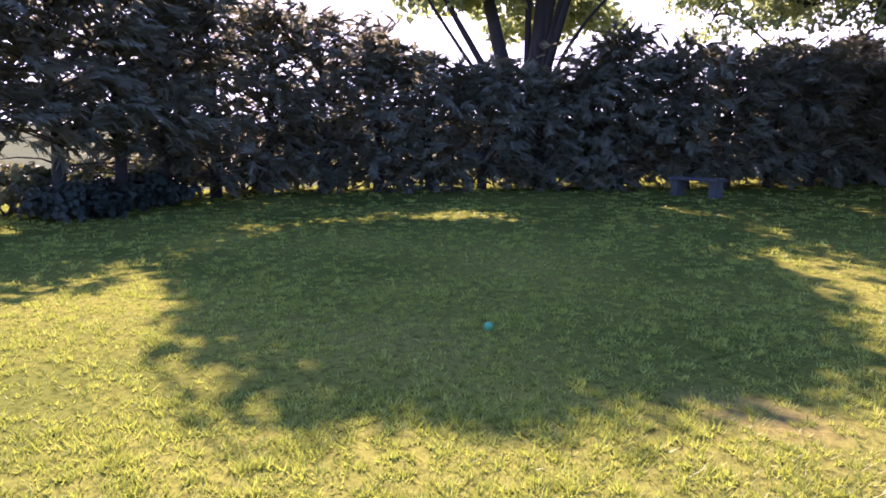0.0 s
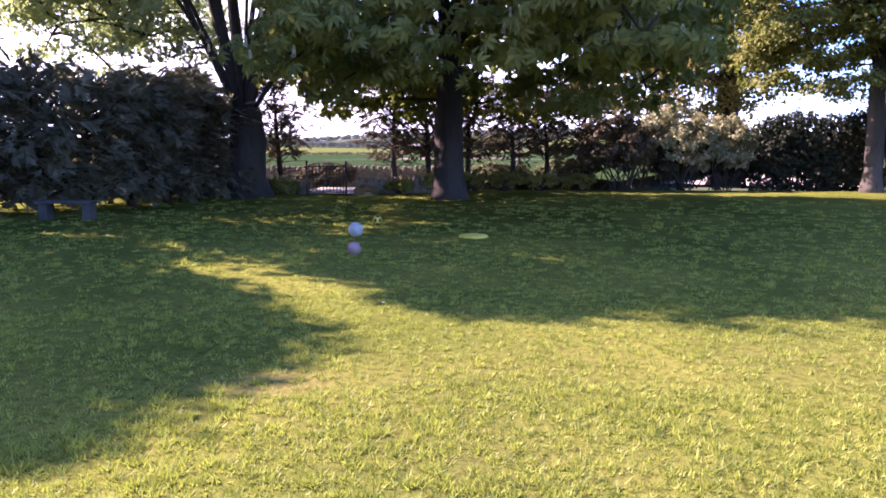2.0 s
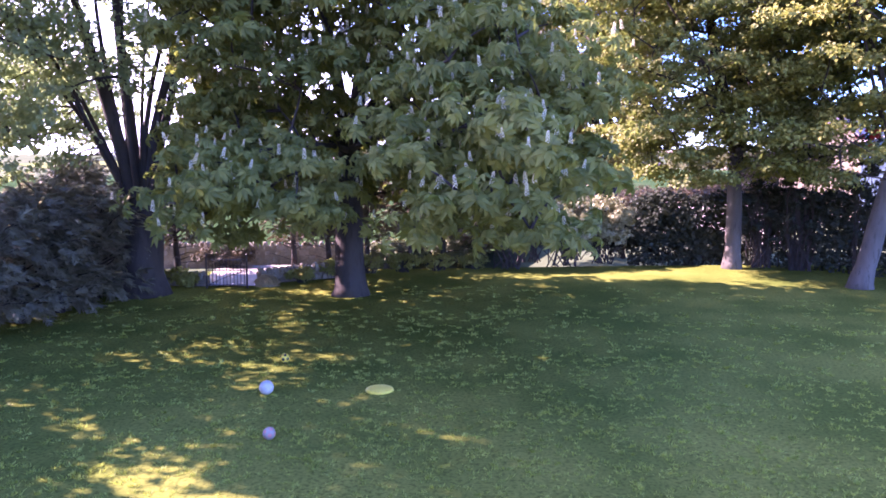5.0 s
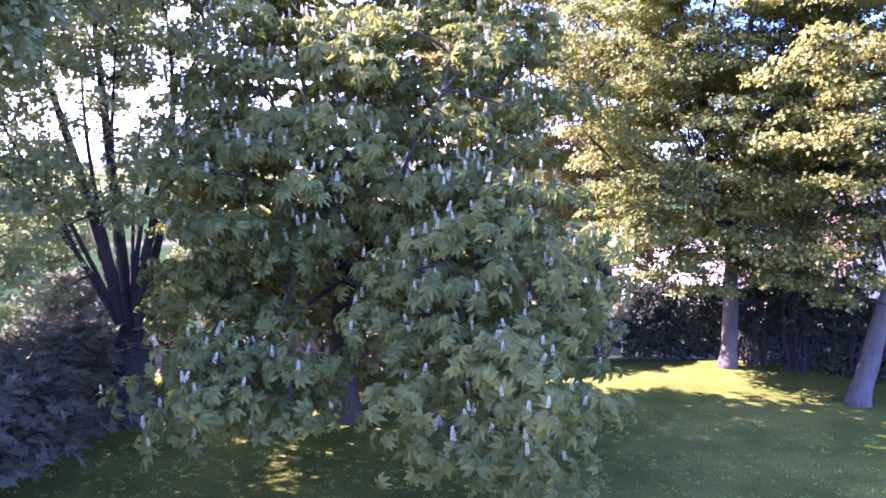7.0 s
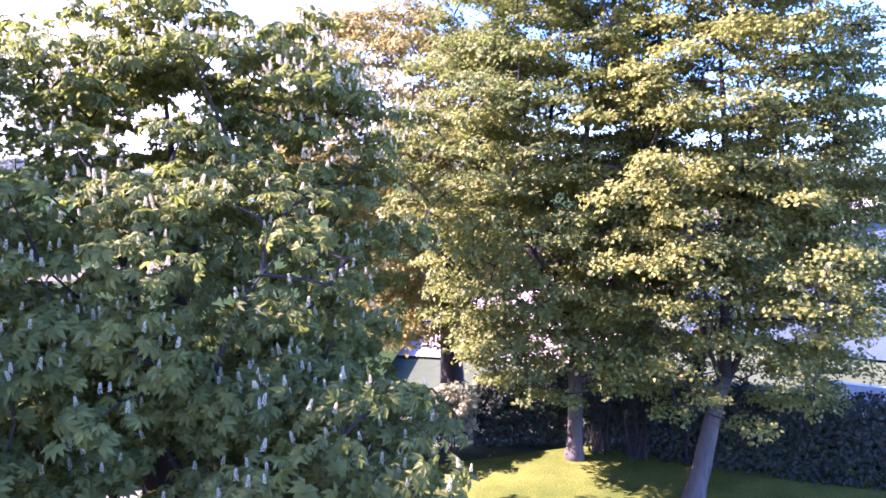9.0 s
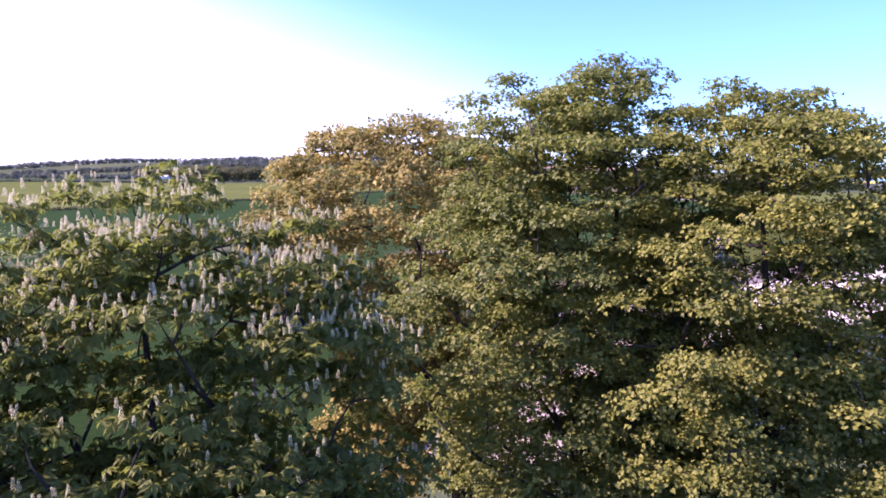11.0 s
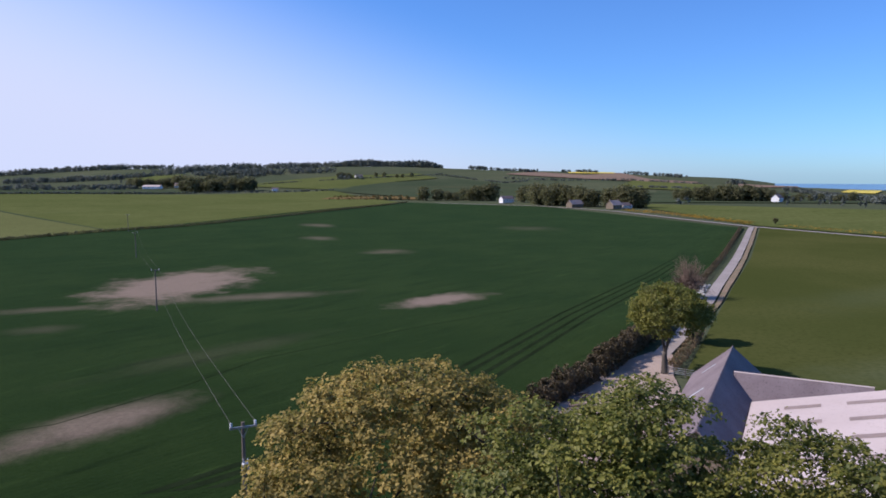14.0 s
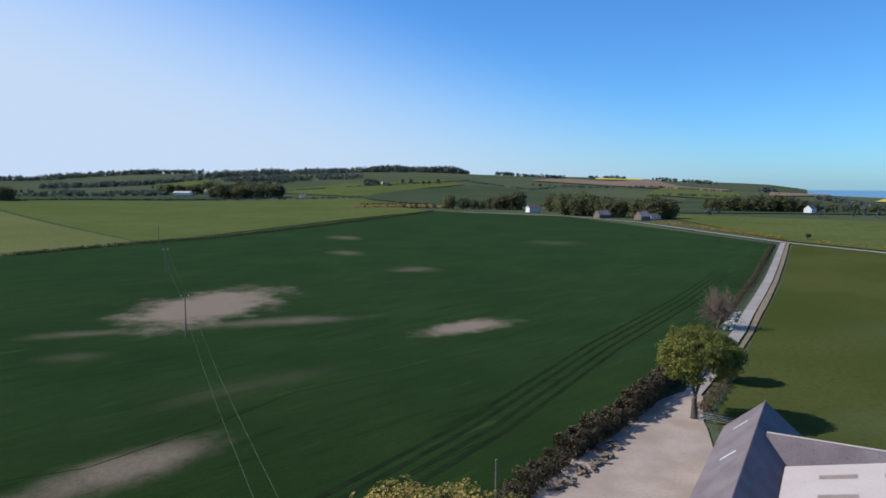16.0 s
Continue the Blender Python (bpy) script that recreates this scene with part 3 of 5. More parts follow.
        out.append(turned(sprig, side * rng.uniform(22, 52), rng.uniform(-25, 25), rng.uniform(-8, 16), (x, 0, -0.2 * size * (x / size) ** 2)))
    return joined(out)


def spread(name, templates, pos, normal, scale, rng_np, ahead=None):
    """Copies of the templates set at pos with their z along normal, as one mesh."""
    pos, normal = np.asarray(pos, float), np.asarray(normal, float)
    normal = normal / np.maximum(np.linalg.norm(normal, axis=1), 1e-6)[:, None]
    n = len(pos)
    if ahead is None:
        ahead = rng_np.normal(size=(n, 3))
    x = ahead - (ahead * normal).sum(1)[:, None] * normal
    x /= np.maximum(np.linalg.norm(x, axis=1), 1e-6)[:, None]
    y = np.cross(normal, x)
    basis = np.stack([x, y, normal], 2) * np.asarray(scale)[:, None, None]
    pick = rng_np.integers(len(templates), size=n)
    vs, fs, o = [], [], 0
    for k, (tv, tf) in enumerate(templates):
        sel = np.where(pick == k)[0]
        if not len(sel):
            continue
        v = np.einsum("nij,kj->nki", basis[sel], tv) + pos[sel][:, None]
        f = tf[None] + (np.arange(len(sel)) * len(tv))[:, None, None] + o
        vs.append(v.reshape(-1, 3))
        fs.append(f.reshape(-1, tf.shape[1]))
        o += len(sel) * len(tv)
    return np_mesh(name, np.concatenate(vs), np.concatenate(fs))


def clump_centres(rng_np, centre, radii, n, low=-0.75, inner=0.45, ragged=0.2):
    """Centres of the leaf clumps of a crown: most spaced evenly over an uneven shell, the rest inside it."""
    centre, radii = np.array(centre, float), np.array(radii, float)
    out, m = [], int(0.7 * n)
    shift = rng_np.random() * 6.283
    for k in range(n):
        if k < m:
            z = 1 - (1 - low) * (k + 0.5) / m
            a = shift + 2.39996 * k
            d = np.array([math.cos(a) * math.sqrt(1 - z * z), math.sin(a) * math.sqrt(1 - z * z), z]) + rng_np.normal(size=3) * 0.07
            q = rng_np.uniform(0.86, 1.0)
        else:
            d = rng_np.normal(size=3)
            d[2] = abs(d[2]) if d[2] < low * np.linalg.norm(d) else d[2]
            q = inner + (0.9 - inner) * rng_np.random() ** 0.5
        d /= np.linalg.norm(d)
        q *= 1 + ragged * (noise.noise(Vector(d * 1.7 + centre)) + 0.6 * noise.noise(Vector(d * 4.1 + centre)))
        out.append(centre + d * radii * q)
    return np.array(out)


def clump_leaves(rng_np, clumps, centre, size, per, flat=0.6, up=0.7):
    """Places and facings of twigs on the clumps, mostly on their upper and outer sides."""
    n = len(clumps) * per
    c = np.repeat(clumps, per, 0)
    d = rng_np.normal(size=(n, 3))
    d /= np.linalg.norm(d, axis=1)[:, None]
    d[:, 2] = np.where(d[:, 2] < -0.25, -d[:, 2] * 0.6, d[:, 2])
    r = size * np.repeat(rng_np.uniform(0.7, 1.25, len(clumps)), per) * rng_np.random(n) ** 0.33
    pos = c + d * r[:, None] * np.array([1, 1, flat])
    out = c - np.asarray(centre)
    out /= np.maximum(np.linalg.norm(out, axis=1), 1e-3)[:, None]
    nrm = d * 0.6 + out * 0.5 + np.array([0, 0, up]) + rng_np.normal(size=(n, 3)) * 0.45
    return pos, nrm


def bent(a, b, rng, sag=0.12, n=5):
    a, b = Vector(a), Vector(b)
    ln = (b - a).length
    off = Vector((rng.uniform(-1, 1), rng.uniform(-1, 1), rng.uniform(0.2, 1))) * ln * sag
    return [a.lerp(b, i / n) + off * math.sin(math.pi * i / n) for i in range(n + 1)]


def broadleaf(name, x, y, label, category, seed, lobes, stems, trunk_r, fork, bark, leaf, kind="twig", leaf_size=0.17, per=70, clump=1.0, n_clumps=120, z0=0.0, group="", flat=0.6, low=-0.75, ragged=0.2, lean=(0, 0), inner=0.45, limb_bark=None, up=0.7):
    """A tree: trunk with root flare, limbs, fine branches and a crown of leaf clumps. lobes: (dx, dy, z, rx, ry, rz, share)."""
    rng, rnp = random.Random(seed), np.random.default_rng(seed)
    tree = thing(name, x, y, z0, label, category, group)
    flare = [(0, 1.5), (0.25, 1.22), (0.7, 1.07), (1.4, 1.0)]
    pts = [(lean[0] * h / fork, lean[1] * h / fork, h) for h, _ in flare if h < fork * 0.8]
    rad = [trunk_r * k for h, k in flare if h < fork * 0.8]
    for i in range(1, 4):
        h = 1.4 + (fork - 1.4) * i / 3 if fork > 1.8 else fork * (0.8 + 0.07 * i)
        pts.append((lean[0] * h / fork + rng.uniform(-0.06, 0.06), lean[1] * h / fork + rng.uniform(-0.06, 0.06), h))
        rad.append(trunk_r * (1 - 0.08 * i))
    pts[0] = (pts[0][0], pts[0][1], -0.15)
    part("trunk", Shape().tube(pts, rad, 14, True, 0.16, rng), bark, tree, smooth=True)
    top = Vector(pts[-1])
    clumps, home = [], []
    for dx, dy, z, rx, ry, rz, share in lobes:
        c = clump_centres(rnp, (dx, dy, z), (rx, ry, rz), int(n_clumps * share), low, inner, ragged)
        clumps.append(c)
        home.append(np.repeat([[dx, dy, z]], len(c), 0))
    clumps, home = np.concatenate(clumps), np.concatenate(home)
    limbs = []
    for tx, ty, tz, r in stems:
        line = bent(top - Vector((0, 0, 0.5)), (tx, ty, tz), rng, 0.07, 7)
        limbs.append(line)
        part("limb", Shape().tube(line, [r * (1 - 0.11 * i) for i in range(8)], 9, True, 0.12, rng), limb_bark or bark, tree, smooth=True)
    twigs = Shape()
    nodes = [(p, 0.05 + 0.2 * (1 - i / 7)) for ln in limbs for i, p in enumerate(ln) if i >= 2] or [(top, 0.1)]
    for c in clumps[rnp.permutation(len(clumps))]:
        cv = Vector(c)
        p, r = min(nodes, key=lambda q: (q[0] - cv).length + (2.0 if q[0].z > cv.z + 0.8 else 0))
        ln = (cv - p).length
        if ln < 0.3:
            continue
        rr = min(0.018 + 0.013 * ln, 0.055)
        line = bent(p, cv, rng, 0.1, 4)
        twigs.tube(line, [rr, rr * 0.85, rr * 0.65, rr * 0.45, rr * 0.2], 5, False)
        nodes += [(line[2], rr), (line[3], rr * 0.7)]
    tagged(part("branchwork", twigs, limb_bark or bark, tree), kind="stuff")
    if kind == "palmate":
        tpl = [palmate(leaf_size, rng) for _ in range(3)]
    else:
        tpl = [spray(leaf_size, rng) for _ in range(5)]
    pos, nrm = clump_leaves(rnp, clumps, home.mean(0), clump, per, flat, up)
    part("crown", spread("crown", tpl, pos, nrm, rnp.uniform(0.7, 1.25, len(pos)), rnp), leaf, tree)
    return tree, pos, nrm


def conifer(name, x, y, label, seed, height, radius, bare, leafm=None, bark=None, n_boughs=40, per=24, group="hedge conifers", size=0.42):
    """A shaggy cypress: thin trunk bare at the foot, boughs that carry plumes of drooping flat sprays."""
    rng, rnp = random.Random(seed), np.random.default_rng(seed)
    tree = thing(name, x, y, 0.0, label, "conifer", group)
    top = (rng.uniform(-0.25, 0.25), rng.uniform(-0.25, 0.25), height * 0.95)
    line = bent((0, 0, -0.1), top, rng, 0.02, 6)
    part("trunk", Shape().tube(line, [0.15, 0.12, 0.1, 0.085, 0.06, 0.04, 0.015], 8, True, 0.15, rng), bark or BARK_DARK, tree, smooth=True)
    boughs = Shape()
    for _ in range(int(5 + 8 * bare / 1.5)):
        h, a, ln = rng.uniform(0.35, max(bare * 1.15, 0.6)), rng.uniform(0, 2 * math.pi), rng.uniform(0.4, 1.0) * radius
        boughs.tube(bent((0, 0, h), (math.cos(a) * ln, math.sin(a) * ln, h + rng.uniform(-0.1, 0.5)), rng, 0.1, 3), [0.022, 0.016, 0.011, 0.004], 4, False)
    pos, ahead, nrm = [], [], []
    for k in range(n_boughs):
        u = ((k + rng.random()) / n_boughs) ** 0.9
        a = k * 2.4 + rng.uniform(-0.5, 0.5)
        h = bare + (height - bare) * u
        ln = radius * min(1.0, 1.9 * (1 - u) ** 0.7 + 0.12) * min(1.0, 0.6 + 2.5 * u) * rng.uniform(0.65, 1.25)
        rise = ln * (0.25 + 0.75 * u) * rng.uniform(0.5, 1.3)
        foot = Vector((top[0] * u, top[1] * u, h - 0.3 * ln))
        d = Vector((math.cos(a), math.sin(a), 0))
        tip = foot + d * ln + Vector((0, 0, rise))
        mid = foot.lerp(tip, 0.55) + Vector((0, 0, 0.1 * ln))
        boughs.tube([foot, mid, tip], [0.03, 0.018, 0.005], 4, False)
        t = rnp.random(per) ** 0.7
        way = np.array(tip - foot)
        bow = np.sin(t * np.pi) * 0.1 * ln
        p = np.array(foot) + way * (0.05 + 0.95 * t)[:, None] + rnp.normal(size=(per, 3)) * np.array([0.16, 0.16, 0.13]) * (0.6 + 0.4 * ln)
        p[:, 2] += bow
        pos.append(p)
        ahead.append(way / max(ln, 0.2) * 0.8 + rnp.normal(size=(per, 3)) * 0.5 + np.array([0, 0, -0.15 + 0.5 * u]))
        nrm.append(np.array([0, 0, 1.0]) + rnp.normal(size=(per, 3)) * 0.45 + np.array(d) * 0.25)
    tagged(part("bough_mass", boughs, bark or BARK_DARK, tree), kind="stuff")
    pos, ahead, nrm = np.concatenate(pos), np.concatenate(ahead), np.concatenate(nrm)
    tpl = [frond(size, rng) for _ in range(3)]
    part("crown", spread("crown", tpl, pos, nrm, rnp.uniform(0.7, 1.35, len(pos)), rnp, ahead=ahead), leafm or NEEDLE, tree)
    return tree


def bush(name, x, y, label, category, seed, rx, ry, rz, leafm, n=40, per=50, size=0.1, clump=0.4, stems=6, z0=0.0, group="", zc=0.55, bark=None):
    """A shrub: several thin stems from the ground and leafy clumps."""
    rng, rnp = random.Random(seed), np.random.default_rng(seed)
    ob = thing(name, x, y, z0, label, category, group)
    clumps = clump_centres(rnp, (0, 0, rz * zc), (rx * 0.85, ry * 0.85, rz * (1 - zc) * 0.9), n, -0.8, 0.3, 0.3)
    wood = Shape()
    for c in clumps[:: max(1, len(clumps) // (stems * 3))]:
        foot = (rng.uniform(-0.35, 0.35) * rx, rng.uniform(-0.35, 0.35) * ry, -0.05)
        wood.tube(bent(foot, c, rng, 0.1, 3), [0.03, 0.024, 0.016, 0.006], 5, False)
    tagged(part("stem_mass", wood, bark or BARK_DARK, ob), kind="stuff")
    pos, nrm = clump_leaves(rnp, clumps, (0, 0, rz * zc), clump, per, 0.8)
    keep = pos[:, 2] > 0.02
    tpl = [twig(size, rng, 5, wide=0.9) for _ in range(3)]
    part("foliage", spread("foliage", tpl, pos[keep], nrm[keep], rnp.uniform(0.7, 1.3, keep.sum()), rnp), leafm, ob)
    return ob


def far_tree_mesh(seed, height, radius, leafm, n=28, per=7, low=0.02):
    """One far tree as two meshes, trunk and crown, for copies."""
    rng, rnp = random.Random(seed), np.random.default_rng(seed)
    trunk = Shape().tube([(0, 0, -0.3), (0.1, 0, height * 0.3), (0, 0.1, height * 0.7)], [0.035 * height, 0.026 * height, 0.008 * height], 6, True)
    cz = height * (0.5 + low / 2)
    clumps = clump_centres(rnp, (0, 0, cz), (radius * 0.85, radius * 0.85, height - cz), n, -0.9, 0.4, 0.35)
    pos, nrm = clump_leaves(rnp, clumps, (0, 0, cz), radius * 0.33, per, 0.8)
    tpl = [spray(radius * 0.2, rng, 4) for _ in range(3)]
    crown = spread("crown", tpl, pos, nrm, rnp.uniform(0.7, 1.4, len(pos)), rnp)
    tm = trunk.mesh("trunk")
    tm.materials.append(BARK_DARK)
    crown.materials.append(leafm)
    return tm, crown


# the large garden trees
chestnut, chestnut_pos, chestnut_nrm = broadleaf(
    "chestnut_tree", -3.5, 21.5, "large horse chestnut in flower with white candles", "tree", 11,
    [(1.3, 0.1, 9.8, 5.3, 5.2, 6.4, 0.4), (0.8, 0.9, 14.6, 4.8, 4.4, 2.6, 0.13), (-1.2, 0.6, 12.4, 2.8, 3.4, 3.8, 0.1), (3.8, 0.8, 10.6, 3.6, 4.2, 4.8, 0.15), (4.0, -2.2, 4.8, 3.2, 2.8, 2.9, 0.12), (-0.9, -5.4, 7.2, 2.7, 3.0, 2.0, 0.14), (-0.9, -8.3, 3.5, 1.8, 1.8, 1.1, 0.06), (4.1, -6.6, 5.4, 2.6, 3.6, 2.6, 0.18), (4.0, -10.4, 3.9, 1.6, 1.9, 1.6, 0.06), (1.0, -4.6, 9.0, 4.4, 3.0, 3.0, 0.2), (-2.5, 2.8, 4.3, 3.0, 2.2, 2.2, 0.12), (2.6, 2.8, 4.5, 3.6, 2.2, 2.4, 0.13), (-1.9, -4.3, 4.9, 1.7, 2.0, 1.3, 0.06), (-3.6, -1.5, 4.3, 1.9, 2.0, 1.4, 0.06)],
    [(-1.4, 0.5, 11.5, 0.26), (1.6, -0.4, 12.5, 0.27), (0.3, 1.4, 14.0, 0.24), (3.6, -1.4, 8.0, 0.2), (-2.8, -1.5, 7.5, 0.16), (2.0, -5.8, 7.2, 0.15), (4.3, -9.6, 4.9, 0.11), (-0.9, -7.6, 4.6, 0.1)],
    0.47, 5.2, BARK_DARK, LEAF_CHESTNUT, "palmate", 0.275, 37, 1.05, 300, low=-0.8, ragged=0.16, inner=0.25)
# the largest, highest lobe sits mostly out of view, placed to shade the lawn
broadleaf("limb_tree", -10.3, 21.5, "tall many-stemmed tree with open branches", "tree", 23,
          [(-3.2, -2.6, 14.6, 5.4, 5.6, 3.2, 0.44), (0.2, -0.5, 13.4, 3.8, 3.6, 3.4, 0.14), (-4.8, -3.0, 9.4, 2.6, 3.0, 2.6, 0.08), (0.6, 4.4, 13.6, 3.6, 2.6, 2.6, 0.08), (-4.4, 2.2, 6.3, 2.6, 2.6, 2.0, 0.1), (-2.9, -3.0, 6.6, 2.6, 2.8, 2.2, 0.12), (2.4, 3.6, 4.8, 2.2, 2.0, 1.6, 0.06), (3.0, 0.4, 9.6, 1.6, 1.6, 1.3, 0.03), (-3.0, -3.2, 4.7, 2.2, 2.0, 1.5, 0.05), (0.4, -0.2, 10.4, 3.4, 2.6, 3.2, 0.1), (-1.6, -0.4, 9.0, 3.0, 2.4, 3.0, 0.05), (1.6, -0.6, 7.0, 1.8, 1.4, 1.8, 0.03), (-2.2, -1.4, 11.6, 3.2, 2.8, 2.2, 0.05)],
          [(-2.8, 0.2, 12.5, 0.25), (-0.5, -0.5, 13.5, 0.24), (1.3, 0.6, 13.0, 0.15), (3.2, -0.6, 11.5, 0.21), (-1.6, 0.9, 11.0, 0.13), (-3.9, -1.4, 9.0, 0.11), (2.2, 1.6, 12.4, 0.12), (0.5, -1.2, 12.0, 0.11), (-4.6, 1.2, 10.4, 0.1), (4.2, 0.6, 9.4, 0.09), (-2.2, -0.8, 9.6, 0.09), (0.6, 0.4, 10.6, 0.08), (2.6, -0.8, 8.6, 0.07), (-3.4, -2.2, 11.4, 0.08)],
          0.62, 2.9, BARK_DARK, LEAF_STEM, "twig", 0.165, 30, 0.95, 330, ragged=0.25, inner=0.4, flat=0.75)
# the wide upper lobes and their stems are unseen additions that shade the lawn
broadleaf("twin_stem_tree", -16.6, 12.9, "tall sycamore with two thick upright stems behind the hedge", "tree", 31,
          [(3.9, 0.5, 11.0, 3.3, 3.9, 2.8, 0.5), (6.4, 0.9, 13.0, 3.0, 3.0, 2.6, 0.35), (0.7, -6.2, 8.0, 2.8, 2.8, 2.2, 0.42), (0.1, -6.6, 6.6, 1.8, 2.0, 1.0, 0.1), (0.2, -0.2, 6.9, 3.4, 3.4, 1.5, 0.24), (-0.8, -2.0, 5.1, 1.3, 1.3, 0.8, 0.04), (-1.6, 1.8, 4.8, 1.8, 1.6, 0.8, 0.05), (3.3, -7.5, 8.1, 0.3, 0.3, 0.2, 0.009)],
          [(-0.75, -0.85, 10.5, 0.26), (0.75, 0.75, 11.0, 0.28), (-0.1, 0.6, 10.0, 0.13), (1.2, -5.6, 7.6, 0.12), (1.6, 1.6, 8.4, 0.11), (3.0, 0.4, 11.2, 0.14), (4.8, 0.2, 12.6, 0.12), (2.8, 2.4, 6.4, 0.08), (3.2, -7.3, 8.0, 0.06)],
          0.55, 1.7, BARK_DARK, LEAF_STEM, "twig", 0.23, 32, 1.0, 240, ragged=0.25, low=-0.35)
broadleaf("sycamore_tree", 11.6, 27.6, "tall yellow-green sycamore with a pale trunk", "tree", 41,
          [(-0.4, 0.8, 14.5, 4.3, 4.4, 6.4, 0.5), (-1.4, -0.4, 8.6, 5.0, 4.6, 4.0, 0.36), (-0.8, -1.2, 5.0, 4.0, 3.2, 2.0, 0.15), (-4.6, -0.6, 12.4, 3.4, 3.6, 4.2, 0.19), (0.4, 1.2, 18.6, 2.4, 2.4, 2.6, 0.08), (-2.6, 0.8, 17.5, 2.8, 2.8, 3.2, 0.13), (0.4, 0.6, 9.6, 2.6, 2.6, 4.2, 0.1), (1.8, 2.4, 7.0, 2.4, 2.2, 2.6, 0.06), (-2.6, -0.4, 5.2, 2.2, 1.8, 1.1, 0.05)],
          [(-0.9, 0.4, 15.5, 0.22), (0.8, 0.8, 17.0, 0.24), (-2.4, -0.8, 10.0, 0.12), (2.2, 0.4, 10.5, 0.11), (-4.4, -0.6, 12.0, 0.1), (-2.6, 0.6, 15.5, 0.12)],
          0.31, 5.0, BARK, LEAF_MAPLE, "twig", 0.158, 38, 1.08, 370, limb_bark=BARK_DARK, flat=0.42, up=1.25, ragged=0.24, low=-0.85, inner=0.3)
broadleaf("maple_tree", 14.2, 22.9, "broad golden-green maple at the lawn's edge", "tree", 53,
          [(1.9, 2.0, 14.4, 5.0, 4.9, 5.8, 0.9), (1.4, 0.2, 8.4, 4.8, 4.4, 3.6, 0.3), (1.6, 0.2, 4.8, 4.4, 3.6, 2.0, 0.1), (-2.0, 0.6, 11.0, 2.8, 3.2, 4.0, 0.1), (4.0, 0.0, 7.6, 2.8, 3.0, 3.8, 0.12), (5.6, 1.2, 10.6, 3.0, 3.4, 4.2, 0.14), (-1.4, 2.8, 9.4, 2.6, 2.4, 3.2, 0.1), (2.0, 1.4, 9.2, 2.8, 2.8, 3.6, 0.09)],
          [(1.2, 1.4, 16.5, 0.24), (2.6, 1.0, 15.0, 0.22), (-1.0, -0.6, 9.5, 0.1), (4.0, 1.2, 10.0, 0.13), (5.4, 0.6, 11.5, 0.12), (-1.8, 0.8, 12.0, 0.1)],
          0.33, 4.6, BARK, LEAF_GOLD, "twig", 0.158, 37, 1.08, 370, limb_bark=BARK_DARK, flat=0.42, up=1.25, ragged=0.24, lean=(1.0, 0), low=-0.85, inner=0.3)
broadleaf("round_tree", 8.4, 36.5, "round-topped tawny green tree behind the shrubs", "tree", 67,
          [(-2.9, 0.4, 13.7, 7.0, 6.0, 6.2, 0.78), (-1.4, 0.0, 7.2, 4.4, 4.2, 2.6, 0.16), (-3.2, -1.4, 4.6, 4.6, 2.6, 2.0, 0.1)],
          [(-2.6, 0.6, 15.0, 0.26), (-0.6, 0.8, 15.0, 0.24), (-4.4, 0.4, 11.0, 0.18)],
          0.6, 6.2, BARK_DARK, LEAF_TAWNY, "twig", 0.2, 32, 1.1, 400, ragged=0.08, low=-0.85)


def candle_mesh():
    """A chestnut flower spike: a cone of small petals round a stalk."""
    rng, rnp = random.Random(5), np.random.default_rng(5)
    n = 30
    u = np.linspace(0.02, 0.98, n)
    a = np.arange(n) * 2.4
    r = 0.036 * (1 - u) ** 0.7 + 0.006
    pos = np.stack([np.cos(a) * r, np.sin(a) * r, u * 0.28], 1)
    nrm = np.stack([np.cos(a), np.sin(a), np.full(n, 0.6)], 1)
    me = spread("flower_spike", [leaf_blade(0.04, 0.042, 0.2, 0.1)], pos, nrm, np.ones(n), rnp, ahead=np.stack([np.cos(a), np.sin(a), np.zeros(n) + 0.3], 1))
    me.materials.append(BLOSSOM)
    return me


candle = candle_mesh()
rnp = np.random.default_rng(77)
mid = np.array([0.6, 0.4, 9.0])
away = chestnut_pos - mid
q = away / np.array([7.2, 6.0, 8.2])
shell = np.linalg.norm(q, axis=1)
face = chestnut_nrm / np.linalg.norm(chestnut_nrm, axis=1)[:, None]
good = (shell > 0.82) & (face[:, 2] > 0.35) & ~((away[:, 1] > 2.5) & (away[:, 2] < 3))
spots = chestnut_pos[good]
chance = np.where(spots[:, 2] > 12.5, 4.5, 1.0)
spots = spots[rnp.choice(len(spots), 2300, replace=False, p=chance / chance.sum())] + np.array([0, 0, 0.14])
order = rnp.permutation(len(spots))
for k, i in enumerate(order[:290]):
    sp = part("flower_spike", candle, None, chestnut, "upright cream-white flower candle" if k == 0 else "")
    sp.location = spots[i]
    sp.rotation_euler = (rnp.uniform(-0.25, 0.25), rnp.uniform(-0.25, 0.25), rnp.uniform(0, 6))
    sp.scale = (0.75, 0.75, rnp.uniform(0.55, 0.85))
rest = order[290:]
cv = np.array([v.co for v in candle.vertices])
cf = np.array([tuple(p.vertices) for p in candle.polygons])
more = spread("flower_mass", [(cv, cf)], spots[rest], np.array([0, 0, 1.0]) + rnp.normal(size=(len(rest), 3)) * 0.15, rnp.uniform(0.5, 0.8, len(rest)), rnp)
tagged(part("flower_mass", more, BLOSSOM, chestnut), kind="stuff")

